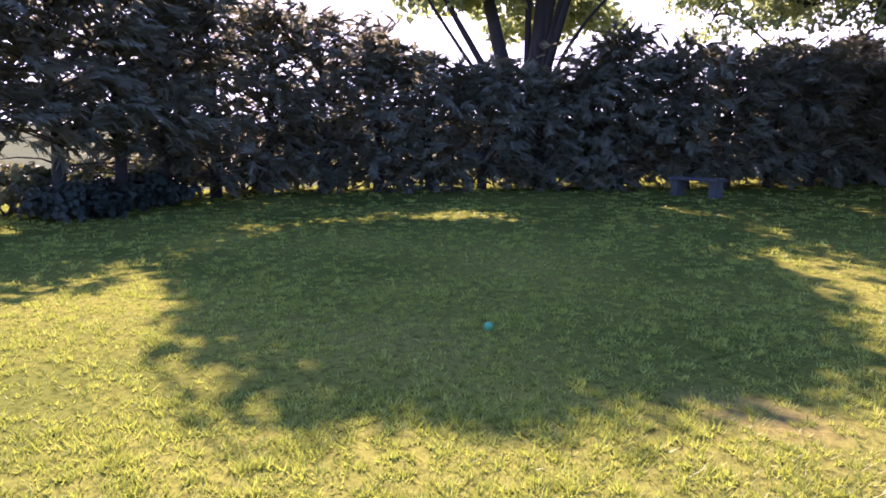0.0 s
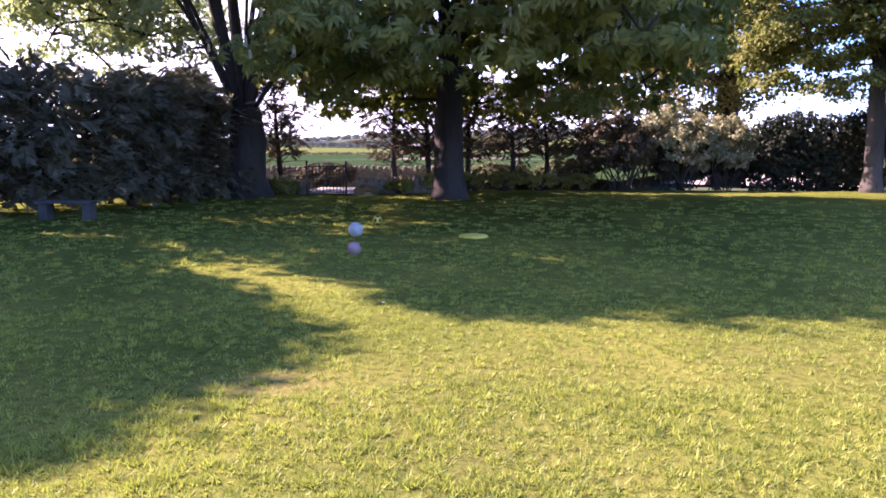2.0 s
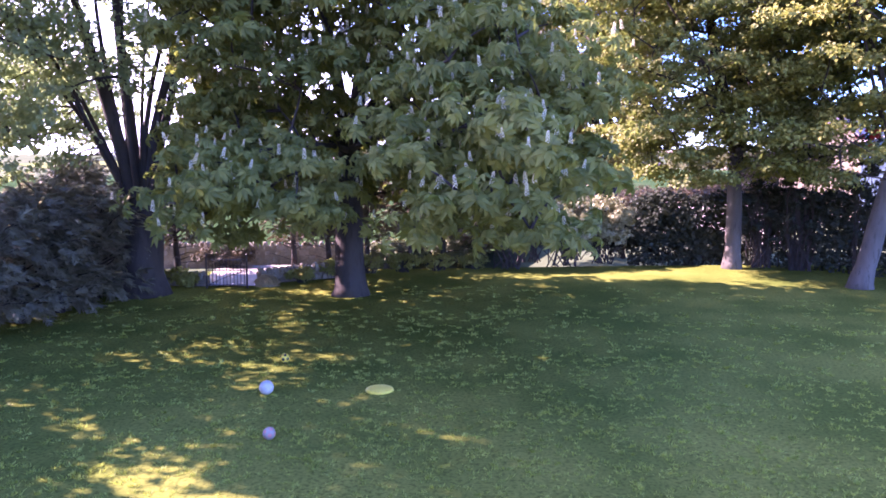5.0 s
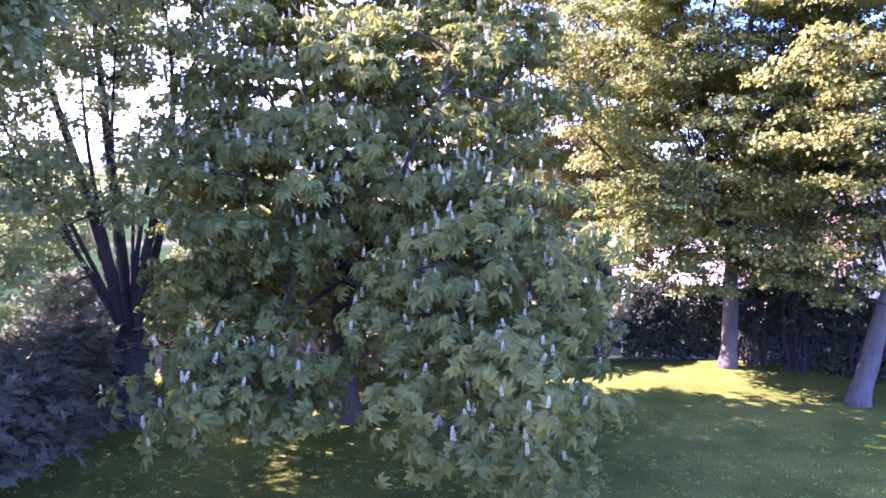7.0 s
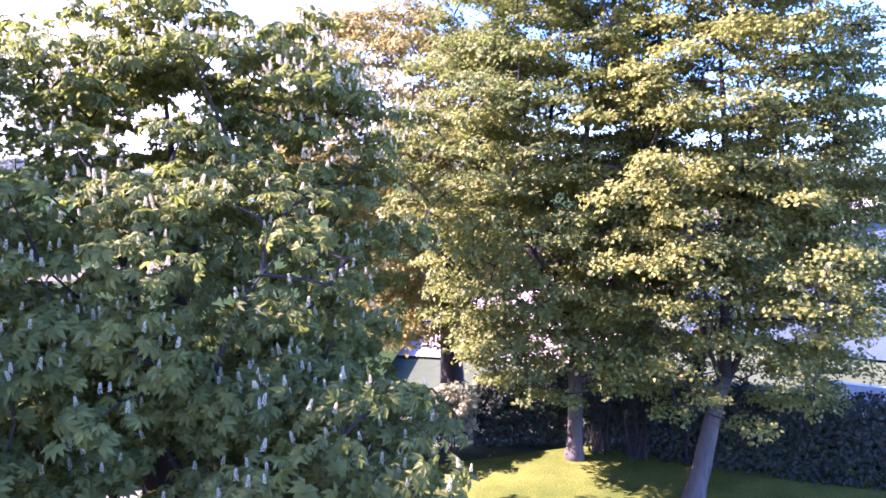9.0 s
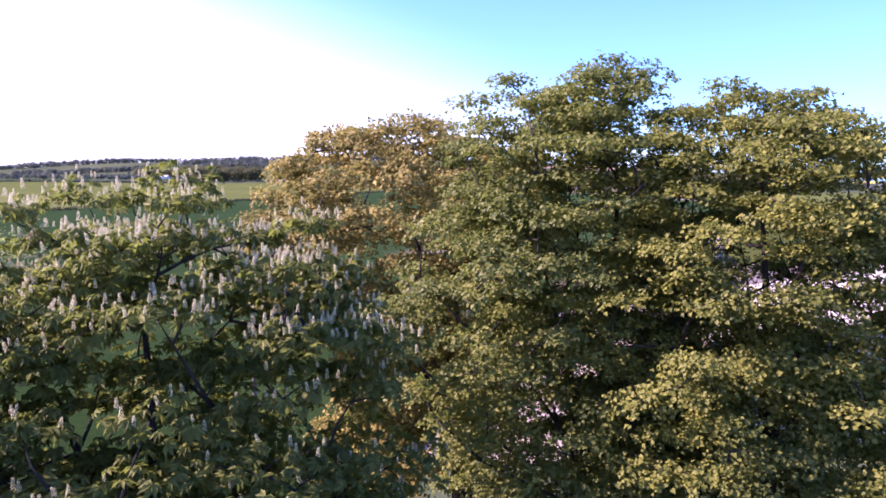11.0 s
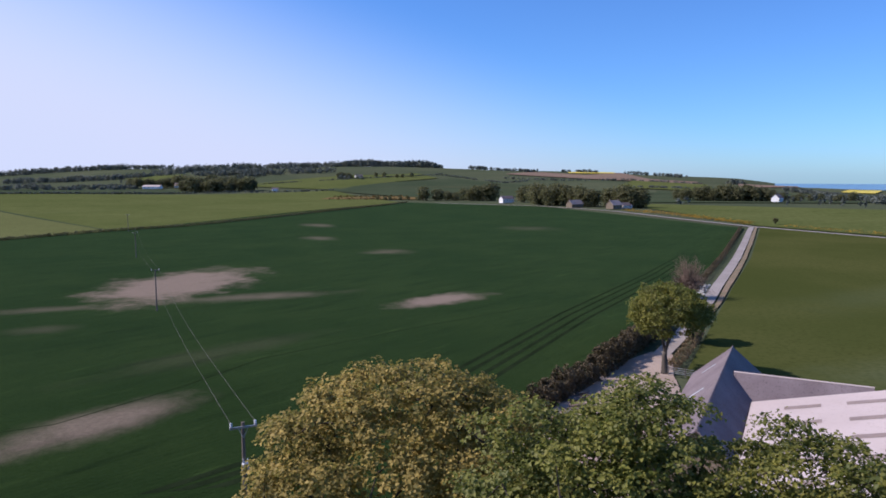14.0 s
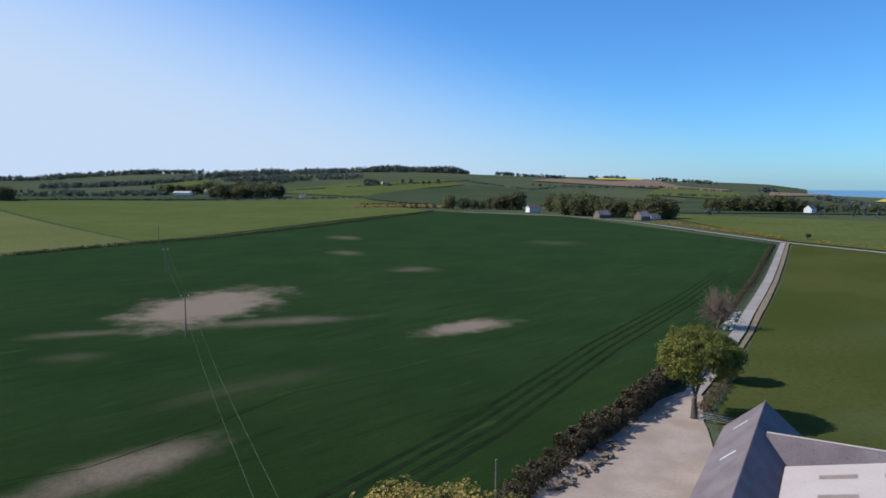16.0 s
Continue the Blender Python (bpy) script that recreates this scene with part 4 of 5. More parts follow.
# conifers of the side hedge, from the near end round to the gate
CONIFER_LABEL = "dark shaggy cypress in the garden hedge"
ROW = [(-12.6, -2.4, 4.8, 1.5), (-13.1, -0.7, 4.6, 1.5), (-13.9, 0.6, 4.6, 1.4), (-14.9, 1.7, 4.7, 1.2), (-15.9, 2.7, 4.8, 1.0), (-16.7, 3.9, 4.4, 0.4),
       (-17.0, 5.2, 4.2, 0.4), (-16.6, 6.5, 3.9, 0.5), (-16.2, 7.8, 3.7, 0.3), (-15.8, 9.1, 3.0, 0.3), (-15.4, 10.4, 2.75, 0.6), (-14.7, 11.7, 2.6, 0.3),
       (-14.0, 12.8, 2.8, 0.3), (-13.6, 13.5, 3.75, 0.3), (-12.7, 15.0, 3.3, 0.5), (-12.3, 16.1, 3.2, 0.5), (-11.9, 17.3, 3.3, 0.5), (-11.6, 18.7, 3.4, 0.3), (-12.4, 20.0, 3.3, 0.3), (-11.6, 20.9, 3.2, 0.3), (-12.6, 22.2, 3.9, 0.3), (-13.3, 23.5, 4.2, 0.5), (-14.0, 24.8, 4.0, 0.5)]
for i, (x, y, h, bare) in enumerate(ROW):
    conifer("cypress", x, y, "tall dark cypress with a bare lower trunk" if bare > 1 else CONIFER_LABEL, 100 + i, h, 1.2 + 0.07 * h, bare)
for i, (x, y, h) in enumerate([(-10.6, 25.4, 4.3), (-6.4, 26.6, 4.2), (-5.0, 26.9, 4.0), (-3.6, 27.6, 4.1), (-1.8, 28.3, 4.0), (-0.4, 28.6, 3.8), (1.2, 28.6, 3.7)]):
    conifer("juniper", x, y, "small wind-shaped juniper with a thin bare trunk", 160 + i, h, 1.55, 1.45, NEEDLE_BROWN, n_boughs=32, per=20, group="small junipers", size=0.36)

# undergrowth and shrubs
for i, (x, y, rx, rz, m) in enumerate([(-15.2, 0.2, 1.2, 0.8, SHRUB_LEAF), (-16.8, 1.6, 1.4, 0.9, SHRUB_LEAF), (-18.2, 3.0, 1.3, 0.9, SHRUB_LEAF), (-18.4, 5.4, 1.3, 1.0, SHRUB_LEAF), (-13.0, -2.0, 1.0, 0.6, HEDGE_LEAF), (-14.0, 0.9, 1.0, 0.5, HEDGE_LEAF), (-15.6, 2.2, 1.0, 0.5, HEDGE_LEAF)]):
    bush("undergrowth", x, y, "low leafy undergrowth beneath the hedge", "undergrowth", 200 + i, rx, rx, rz, m, 18, 26, 0.13, 0.32, 5)
for i, (x, y, rx, ry, rz, m, sz) in enumerate([(2.2, 27.6, 1.7, 1.2, 2.9, NEEDLE_BROWN, 0.09), (4.6, 28.6, 1.8, 1.3, 3.3, VARIEGATED, 0.1), (6.6, 29.4, 1.4, 1.2, 3.0, VARIEGATED, 0.1), (3.4, 29.8, 1.6, 1.2, 3.0, HEDGE_LEAF, 0.1), (0.4, 29.8, 1.2, 0.8, 1.0, SHRUB_LEAF, 0.1), (-2.6, 29.2, 1.6, 0.7, 0.8, SHRUB_LEAF, 0.1), (9.4, 30.6, 1.6, 1.2, 2.4, HEDGE_LEAF, 0.1), (5.4, 30.6, 1.7, 1.0, 1.5, HEDGE_LEAF, 0.1), (7.6, 31.2, 1.7, 1.0, 1.9, HEDGE_LEAF, 0.1), (11.4, 30.3, 1.6, 1.0, 1.3, HEDGE_LEAF, 0.1)]):
    bush("shrub", x, y, "pale variegated garden shrub" if m is VARIEGATED else "leafy green garden shrub" if m is SHRUB_LEAF else "dark dense garden shrub", "shrub", 230 + i, rx, ry, rz, m, 42, 36, sz * 1.3, 0.42, 7)


def hedge_run(name, pts, height, width, label, seed, leafm, per_m=26, size=0.11, stems=True, base=0.05, wob=0.06):
    """A clipped hedge along plan points: stems and a dense leafy body."""
    rng, rnp = random.Random(seed), np.random.default_rng(seed)
    ob = thing(name, pts[0][0], pts[0][1], 0.0, label, "hedge")
    wood, pos, nrm = Shape(), [], []
    o = np.array([*pts[0], 0.0])
    for p, q in zip(pts, pts[1:]):
        p, q = np.array(p, float), np.array(q, float)
        ln = np.linalg.norm(q - p)
        d = (q - p) / ln
        s = np.array([-d[1], d[0]])
        n = int(ln * per_m * height)
        t, w, h = rnp.random(n), rnp.uniform(-1, 1, n), rnp.random(n) ** 0.8
        edge = rnp.random(n) < 0.6
        w = np.where(edge, np.sign(w) * rnp.uniform(0.75, 1.05, n), w)
        w = w * (1 - 0.25 * np.maximum(0, h - 0.85) / 0.15)
        xy = p + d * (t * ln)[:, None] + s * (w * width / 2)[:, None]
        z = land(xy[:, 0], xy[:, 1]) + base + h * (height - base) * (1 + wob * np.sin(t * ln * 1.7 + seed) + 0.6 * wob * np.sin(t * ln * 0.63 + 2 * seed))
        pos.append(np.c_[xy, z] - o)
        nrm.append(np.c_[s[None] * w[:, None], 0.4 + (h > 0.9) * 1.0] + rnp.normal(size=(n, 3)) * 0.5)
        if stems:
            for _ in range(int(ln * 1.6)):
                c = p + d * rng.uniform(0, ln) + s * rng.uniform(-0.3, 0.3) - o[:2]
                zz = float(land(c[0] + o[0], c[1] + o[1]))
                wood.tube([(c[0], c[1], zz - 0.05), (c[0] + rng.uniform(-0.15, 0.15), c[1], zz + height * 0.5), (c[0] + rng.uniform(-0.3, 0.3), c[1], zz + height * 0.9)], [0.045, 0.03, 0.01], 5, False)
    if stems:
        tagged(part("stem_mass", wood, BARK_DARK, ob), kind="stuff")
    tpl = [twig(size * 1.1, rng, 4, wide=0.95) for _ in range(3)]
    pos, nrm = np.concatenate(pos), np.concatenate(nrm)
    part("foliage", spread("foliage", tpl, pos, nrm, rnp.uniform(0.7, 1.3, len(pos)), rnp), leafm, ob)
    return ob


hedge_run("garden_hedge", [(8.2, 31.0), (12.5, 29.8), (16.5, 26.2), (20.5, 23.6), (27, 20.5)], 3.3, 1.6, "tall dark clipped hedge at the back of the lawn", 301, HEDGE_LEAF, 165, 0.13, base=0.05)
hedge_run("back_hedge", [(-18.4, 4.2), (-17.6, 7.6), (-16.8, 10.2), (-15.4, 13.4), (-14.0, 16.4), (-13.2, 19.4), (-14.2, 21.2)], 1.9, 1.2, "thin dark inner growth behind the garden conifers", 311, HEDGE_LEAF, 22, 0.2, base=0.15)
hedge_run("field_hedge", [(12.5, 62), (18.5, 75), (22, 80.5), (29, 88)], 1.8, 2.8, "rough russet hedge beside the farmyard", 302, NEEDLE_BROWN, 64, 0.19, wob=0.25)
hedge_run("field_hedge", [(29.5, 88.6), (36.8, 95.4), (41.6, 99.6)], 2.6, 2.8, "thick russet hedge beside the farmyard", 303, NEEDLE_BROWN, 56, 0.24, wob=0.22)
hedge_run("verge_hedge", [(54.6, 101.2), (59.5, 106.5), (66, 114.5), (72.5, 122.4)], 1.1, 1.7, "low russet dead growth along the track edge", 312, DEAD_LEAF, 45, 0.16, stems=False, wob=0.3)
hedge_run("track_hedge", [(42.5, 100.4), (51, 109.4), (60.3, 119.6), (69, 131)], 3.3, 2.8, "thick russet-green hedge beside the track", 304, NEEDLE_BROWN, 44, 0.27, wob=0.12)
hedge_run("verge_hedge", [(98, 166), (103.5, 173.5), (122, 197.5), (147, 229.5), (181, 275), (233, 345)], 1.3, 1.4, "broken low hedge along the track", 305, NEEDLE_BROWN, 14, 0.22, stems=False)
hedge_run("far_hedge", [(-138, 343), (-96, 398), (-60, 432), (-8, 520), (60, 650), (122, 790)], 1.4, 1.3, "low dark field boundary hedge", 306, FAR_LEAF, 6, 0.5, stems=False)
hedge_run("gorse_bank", [(262, 376), (266, 440), (270, 500), (262, 545)], 1.6, 4.0, "bank of orange-flowered gorse by the road", 308, GORSE, 3.6, 0.42, stems=False, wob=0.4)
hedge_run("gorse_bank", [(268, 360), (276, 310), (290, 240)], 1.2, 2.0, "bank of orange-flowered gorse by the road", 309, GORSE, 2.6, 0.36, stems=False, wob=0.4)
hedge_run("gorse_bank", [(45, 935), (90, 930), (145, 925)], 1.0, 85.0, "slope of russet gorse beyond the crop", 310, GORSE_DULL, 2.5, 1.4, stems=False)

# the large yard tree and its bare neighbour
broadleaf("yard_tree", 53.0, 100.0, "round leafy tree standing alone at the yard's edge", "tree", 71,
          [(0.3, -0.3, 9.0, 5.6, 5.4, 3.9, 1.0)], [(-1.6, 0.4, 8.6, 0.2), (1.2, -0.4, 9.0, 0.2), (0.4, 1.4, 9.4, 0.18), (2.6, 0.6, 7.6, 0.14)],
          0.45, 3.2, BARK, LEAF_GOLD, "twig", 0.25, 24, 1.0, 190, z0=-0.6, ragged=0.12, inner=0.3, flat=0.85)
broadleaf("verge_tree", 67.5, 116.5, "small darker tree on the track verge", "tree", 73,
          [(0, 0, 4.6, 2.8, 2.8, 2.4, 1.0)], [(-0.8, 0.3, 4.6, 0.1), (0.7, -0.3, 4.8, 0.1)],
          0.2, 1.9, BARK_DARK, LEAF_STEM, "twig", 0.3, 36, 0.9, 46, z0=-0.6, ragged=0.2)
for i in range(26):
    q = i / 25
    rub = thing("rubble_stone", 91.3 + 14 * q + 0.8 * math.sin(i * 2.3), 154.5 + 18.5 * q + 0.7 * math.cos(i * 3.1), -0.6, "pale rubble stone beside the track", "stone", "rubble by the track")
    part("block", Shape().box(0, 0, -0.05, 0.9 + 0.4 * math.sin(i), 0.7, 0.45 + 0.2 * math.cos(i * 1.7), i * 37, 0.75, 0.1), STONE_PALE, rub)
bare = thing("bare_tree", 90.5, 157.0, -0.6, "leafless greyish tree beside the track", "tree")
rng = random.Random(9)
wood = Shape()
for i in range(460):
    a, e = rng.uniform(0, 6.28), rng.uniform(-0.15, 1.35)
    s = rng.uniform(0.75, 1.15)
    tip = (math.cos(a) * math.cos(e) * 5.4 * s, math.sin(a) * math.cos(e) * 5.4 * s, 2.0 + math.sin(e) * 7.6 * s)
    foot = (rng.uniform(-1.6, 1.6), rng.uniform(-1.6, 1.6), rng.uniform(1.4, 4.2))
    wood.tube(bent(foot, tip, rng, 0.12, 4), [0.045, 0.038, 0.03, 0.024, 0.012], 3, False)
part("trunk", Shape().tube([(0, 0, -0.1), (0.1, 0, 1.5), (0, 0.1, 3.5)], [0.35, 0.26, 0.2], 8), BARK_RUSSET, bare)
tagged(part("branchwork", wood, BARK_RUSSET, bare), kind="stuff")


# ---- garden wall, gate and bench ----
def stone(rng, sx, sy, sz):
    """A rough field stone: a box with cut corners and shaken points, standing on z = 0."""
    b = Shape().box(0, 0, 0, sx, sy, sz, 0, rng.uniform(0.8, 0.98), 0.22 * min(sx, sy, sz))
    b.v = [(x * rng.uniform(0.93, 1.07), y * rng.uniform(0.93, 1.07), z * rng.uniform(0.96, 1.06)) for x, y, z in b.v]
    me = b.mesh("stone")
    me.materials.append(STONE)
    return me


rng = random.Random(40)
STONES = [stone(rng, sx, sy, sz) for sx, sy, sz in ((0.42, 0.36, 0.2), (0.3, 0.34, 0.16), (0.52, 0.38, 0.22), (0.36, 0.32, 0.24), (0.26, 0.36, 0.18))]
COPES = [stone(rng, sx, 0.4, sz) for sx, sz in ((0.2, 0.26), (0.26, 0.22), (0.16, 0.28))]


def dry_wall(name, p, q, z0, height, label):
    """A drystone wall from p to q: courses of separate stones over a rubble core, with upright coping."""
    p, q = Vector((*p, 0)), Vector((*q, 0))
    ln, a = (q - p).length, math.atan2(q.y - p.y, q.x - p.x)
    w = thing(name, p.x, p.y, z0, label, "wall")
    w.rotation_euler = (0, 0, a)
    part("core", Shape().box(ln / 2, 0, -0.3, ln, 0.26, height + 0.2), STONE, w)
    z, row = -0.12, 0
    while z < height - 0.25:
        x = rng.uniform(0, 0.2)
        while x < ln:
            me = rng.choice(STONES)
            s = part("stone", me, None, w)
            s.location, s.rotation_euler = (x, rng.uniform(-0.03, 0.03), z + rng.uniform(-0.01, 0.01)), (rng.uniform(-0.04, 0.04), rng.uniform(-0.05, 0.05), rng.choice((0, math.pi)) + rng.uniform(-0.06, 0.06))
            x += me.vertices[0].co.x * 2 * rng.uniform(0.95, 1.15) + 0.16
        z += 0.2
        row += 1
    x = 0.1
    while x < ln:
        s = part("coping_stone", rng.choice(COPES), None, w)
        s.location, s.rotation_euler = (x, 0, height - 0.22), (0, rng.uniform(-0.15, 0.15), rng.uniform(-0.1, 0.1))
        x += rng.uniform(0.2, 0.3)
    return w


dry_wall("garden_wall", (-15.5, 29.0), (-2.5, 29.4), -0.35, 1.2, "old drystone wall with upright coping stones")
dry_wall("low_wall", (-7.1, 23.7), (-4.4, 25.2), -0.05, 0.6, "low tumbled drystone wall beside the gate")
dry_wall("low_wall", (-11.6, 23.6), (-8.8, 23.2), -0.05, 0.5, "low tumbled drystone wall beside the gate")
setting("path", quad_sheet((-9.0, 22.9), (-6.4, 22.9), (-5.4, 28.0), (-9.8, 27.8), 0.06, 6, 6, 0.0), PATH_STONE, "pale sunlit gravel path beyond the garden gate", "path")
bush("debris_heap", -9.4, 27.6, "dark heap of cut branches against the wall", "brush heap", 420, 1.4, 0.6, 0.9, NEEDLE_BROWN, 30, 40, 0.1, 0.3, 8)

gate = thing("garden_gate", -7.95, 22.7, 0.0, "black wrought-iron garden gate, closed", "gate")
for sx in (-0.7, 0.7):
    post = part("gate_post", Shape().box(sx, 0, 0, 0.06, 0.06, 1.12, 0, 1, 0.01), IRON, gate)
    part("finial", Shape().lathe(sx, 0, 1.12, [(0.02, 0), (0.045, 0.03), (0.045, 0.06), (0.01, 0.1)], 10), IRON, post)
for z in (0.1, 0.62, 0.98):
    part("rail", Shape().box(0, 0, z, 1.33, 0.03, 0.035), IRON, gate)
for i in range(11):
    part("bar", Shape().tube([((i - 5) * 0.122, 0, 0.08), ((i - 5) * 0.122, 0, 0.98 + 0.12 * math.cos((i - 5) / 5 * 1.5))], 0.013, 6), IRON, gate)
part("arch", Shape().tube([(0.66 * math.sin(a / 8 * 1.57), 0, 0.98 + 0.15 * math.cos(a / 8 * 1.57)) for a in range(-8, 9)], 0.014, 6, True), IRON, gate)
part("brace", Shape().tube([(-0.62, 0, 0.14), (0, 0, 0.4), (0.62, 0, 0.6)], 0.012, 6), IRON, gate)
straw = thing("straw_bale", -6.7, 23.2, 0.0, "tan straw heap beside the gate", "straw")
part("heap", Shape().box(0, 0, 0, 0.7, 0.55, 0.3, 12, 0.6, 0.1), CHAFF, straw)
rnp = np.random.default_rng(21)
d = rnp.normal(size=(420, 3))
d /= np.linalg.norm(d, axis=1)[:, None]
d[:, 2] = np.abs(d[:, 2])
tagged(part("straw_mass", spread("straw", [leaf_blade(0.22, 0.012, 0.2, 0.3)], d * np.array([0.38, 0.3, 0.36]), d + rnp.normal(size=(420, 3)) * 0.4, rnp.uniform(0.6, 1.3, 420), rnp), CHAFF, straw), kind="stuff")
for i, (x, y, r, h) in enumerate([(-5.6, 24.0, 0.5, 0.45), (-4.6, 25.0, 0.6, 0.6), (-3.4, 26.2, 0.7, 0.6), (-2.0, 26.6, 0.8, 0.7), (-0.6, 27.0, 0.8, 0.6), (0.8, 27.4, 0.7, 0.6), (-9.4, 23.0, 0.4, 0.4), (-10.0, 23.4, 0.5, 0.5)]):
    bush("weed_clump", x, y, "low yellow-green weeds along the wall", "weeds", 470 + i, r, r * 0.7, h, WEED, 16, 16, 0.1, 0.22, 4)

bench = thing("garden_bench", -11.05, 13.45, 0.0, "plain grey stone bench under the hedge", "bench")
bench.rotation_euler = (0, 0, radians(6))
part("seat", Shape().box(0, 0, 0.37, 1.3, 0.4, 0.07, 0, 1, 0.015), CONCRETE, bench)
for sx in (-0.5, 0.5):
    part("leg", Shape().box(sx, 0, -0.02, 0.19, 0.32, 0.39, 0, 0.96, 0.015), CONCRETE, bench)


# ---- toys on the lawn ----
def ball_shape(r, seg=28, rings=16):
    s = Shape()
    s.loft([[(r * math.sin(math.pi * i / rings) * math.cos(2 * math.pi * j / seg), r * math.sin(math.pi * i / rings) * math.sin(2 * math.pi * j / seg), r - r * math.cos(math.pi * i / rings)) for j in range(seg)] for i in range(1, rings)])
    return s


def spot(r, d, size, sides=5, lift=1.004):
    """A patch of the ball's skin round direction d."""
    d = Vector(d).normalized()
    u = d.orthogonal().normalized()
    w = d.cross(u)
    pts, faces, n = [d * r * lift], [], sides * 2
    for ring in (0.34, 0.67, 1.0):
        for k in range(n):
            a = 2 * math.pi * k / n
            reach = size * ring * (1.0 if k % 2 == 0 else 0.86)
            pts.append((d + (u * math.cos(a) + w * math.sin(a)) * reach).normalized() * r * lift)
    for k in range(n):
        q = (k + 1) % n
        faces.append((0, 1 + k, 1 + q))
        for ring in (0, 1):
            o = 1 + ring * n
            faces.append((o + k, o + n + k, o + n + q, o + q))
    return Shape().add([p + Vector((0, 0, r)) for p in pts], faces)


PHI = (1 + 5 ** 0.5) / 2
ICO = [(0, s1, s2 * PHI) for s1 in (-1, 1) for s2 in (-1, 1)] + [(s1, s2 * PHI, 0) for s1 in (-1, 1) for s2 in (-1, 1)] + [(s2 * PHI, 0, s1) for s1 in (-1, 1) for s2 in (-1, 1)]


def play_ball(name, x, y, r, skin, spots, label, category="ball", turn=0.3, size=0.42):
    ob = thing(name, x, y, float(land(x, y)) + 0.045, label, category)
    ob.rotation_euler = (0, 0, turn)
    part("skin", ball_shape(r), skin, ob, smooth=True)
    if spots:
        for d in ICO:
            part("panel", spot(r, d, size), spots, ob)
    return ob


play_ball("beach_ball", -3.78, 11.3, 0.135, RUBBER_WHITE, None, "pale blue-white play ball on the lawn")
play_ball("football", -3.9, 13.44, 0.1, BALL_YELLOW, BALL_BLACK, "small yellow football with black panels")
play_ball("football", -3.2, 9.1, 0.1, BALL_CREAM, BALL_RED, "faded cream football with red panels", "ball", 0.9, 0.36)
play_ball("small_ball", -4.3, 2.98, 0.036, BALL_GREEN, None, "small bright green ball in the shade")
dish = thing("yellow_disc", -1.67, 11.52, 0.0, "round yellow plastic disc lying on the lawn", "plastic disc")
part("rim", Shape().lathe(0, 0, 0, [(0.005, 0.028), (0.2, 0.03), (0.25, 0.022), (0.262, 0.004), (0.272, 0.004), (0.262, 0.034), (0.24, 0.045), (0.2, 0.05), (0.005, 0.05)], 40), PLASTIC_YELLOW, dish, smooth=True)
litter = thing("litter", -1.98, 5.79, 0.02, "small scrap of white litter on the grass", "litter")
part("scrap", Shape().add([(-0.018, -0.01, 0.003), (0, -0.015, 0.012), (0.02, 0.0, 0.006), (0.006, 0.012, 0.01), (-0.015, 0.01, 0.008)], [(0, 1, 3), (1, 2, 3), (0, 3, 4)]), PAPER, litter)
roses = bush("rose_bush", 15.9, 26.0, "tall climbing red roses above the dark hedge", "rose", 440, 0.9, 0.6, 5.6, HEDGE_LEAF, 20, 30, 0.1, 0.3, 5)
rnp = np.random.default_rng(3)
for i in range(34):
    fl = part("rose_flower", Shape().lathe(0, 0, 0, [(0.02, 0), (0.06, 0.02), (0.075, 0.06), (0.05, 0.08), (0.01, 0.07)], 8), PETAL_RED, roses, "red rose bloom" if i == 0 else "")
    fl.location = (rnp.normal() * 0.22, rnp.uniform(-0.6, -0.25), rnp.normal() * 0.22 + 5.55)
    fl.rotation_euler = (rnp.uniform(0.5, 1.4), 0, rnp.uniform(-0.6, 0.6))
    fl.scale = [rnp.uniform(0.9, 1.3)] * 3
for i, (x, y) in enumerate([(14.1, 26.9), (12.9, 27.9)]):
    blossoming = bush("blossom_shrub", x, y, "tall shrub in pale pink blossom behind the hedge", "shrub", 450 + i, 1.2, 0.8, 5.2 - 0.7 * i, HEDGE_LEAF, 34, 26, 0.1, 0.34, 6)

    a, h = rnp.uniform(0, 6.28, 420), rnp.uniform(0, 1, 420) ** 0.7
    at = np.stack([np.cos(a) * 1.15 * np.sqrt(1.05 - h), np.sin(a) * 0.8 * np.sqrt(1.05 - h), 3.9 - 0.7 * i + 1.5 * h], 1) + rnp.normal(size=(420, 3)) * 0.1
    tagged(part("blossom", spread("blossom", [spray(0.07, random.Random(9))], at, np.array([0, 0, 0.7]) + rnp.normal(size=(420, 3)) * 0.6, rnp.uniform(0.7, 1.3, 420), rnp), BLOSSOM_PINK, blossoming, "pale pink blossom"), kind="stuff")

bush("roadside_shrub", 273.7, 371.5, "small dark green bush at the road junction", "shrub", 470, 1.5, 1.5, 3.4, FAR_LEAF, 22, 20, 0.3, 0.5, 4)

# ---- power line ----
def power_pole(x, y, height, top=True, label="weathered timber power pole with a steel crossarm"):
    z0 = float(land(x, y))
    ob = thing("power_pole", x, y, z0, label, "power pole", "power line")
    ob.rotation_euler = (0, 0, radians(13))
    part("pole", Shape().tube([(0, 0, -0.2), (0, 0, height * 0.5), (0, 0, height)], [0.16, 0.14, 0.11], 10), TIMBER, ob)
    part("crossarm", Shape().box(0, -0.13, height - 0.35, 1.7, 0.09, 0.12 if top else 0.09), GALV if top else TIMBER, ob)
    for sx in (-0.75, 0.75):
        ins = part("insulator", Shape().lathe(sx, -0.13, height - 0.23, [(0.04, 0), (0.1, 0.05), (0.055, 0.1), (0.105, 0.15), (0.055, 0.2), (0.1, 0.25), (0.03, 0.33)], 10), PORCELAIN, ob)
    return ob, [Vector((x + sx * math.cos(radians(13)), y + sx * math.sin(radians(13)), z0 + height)) for sx in (-0.75, 0.75)]


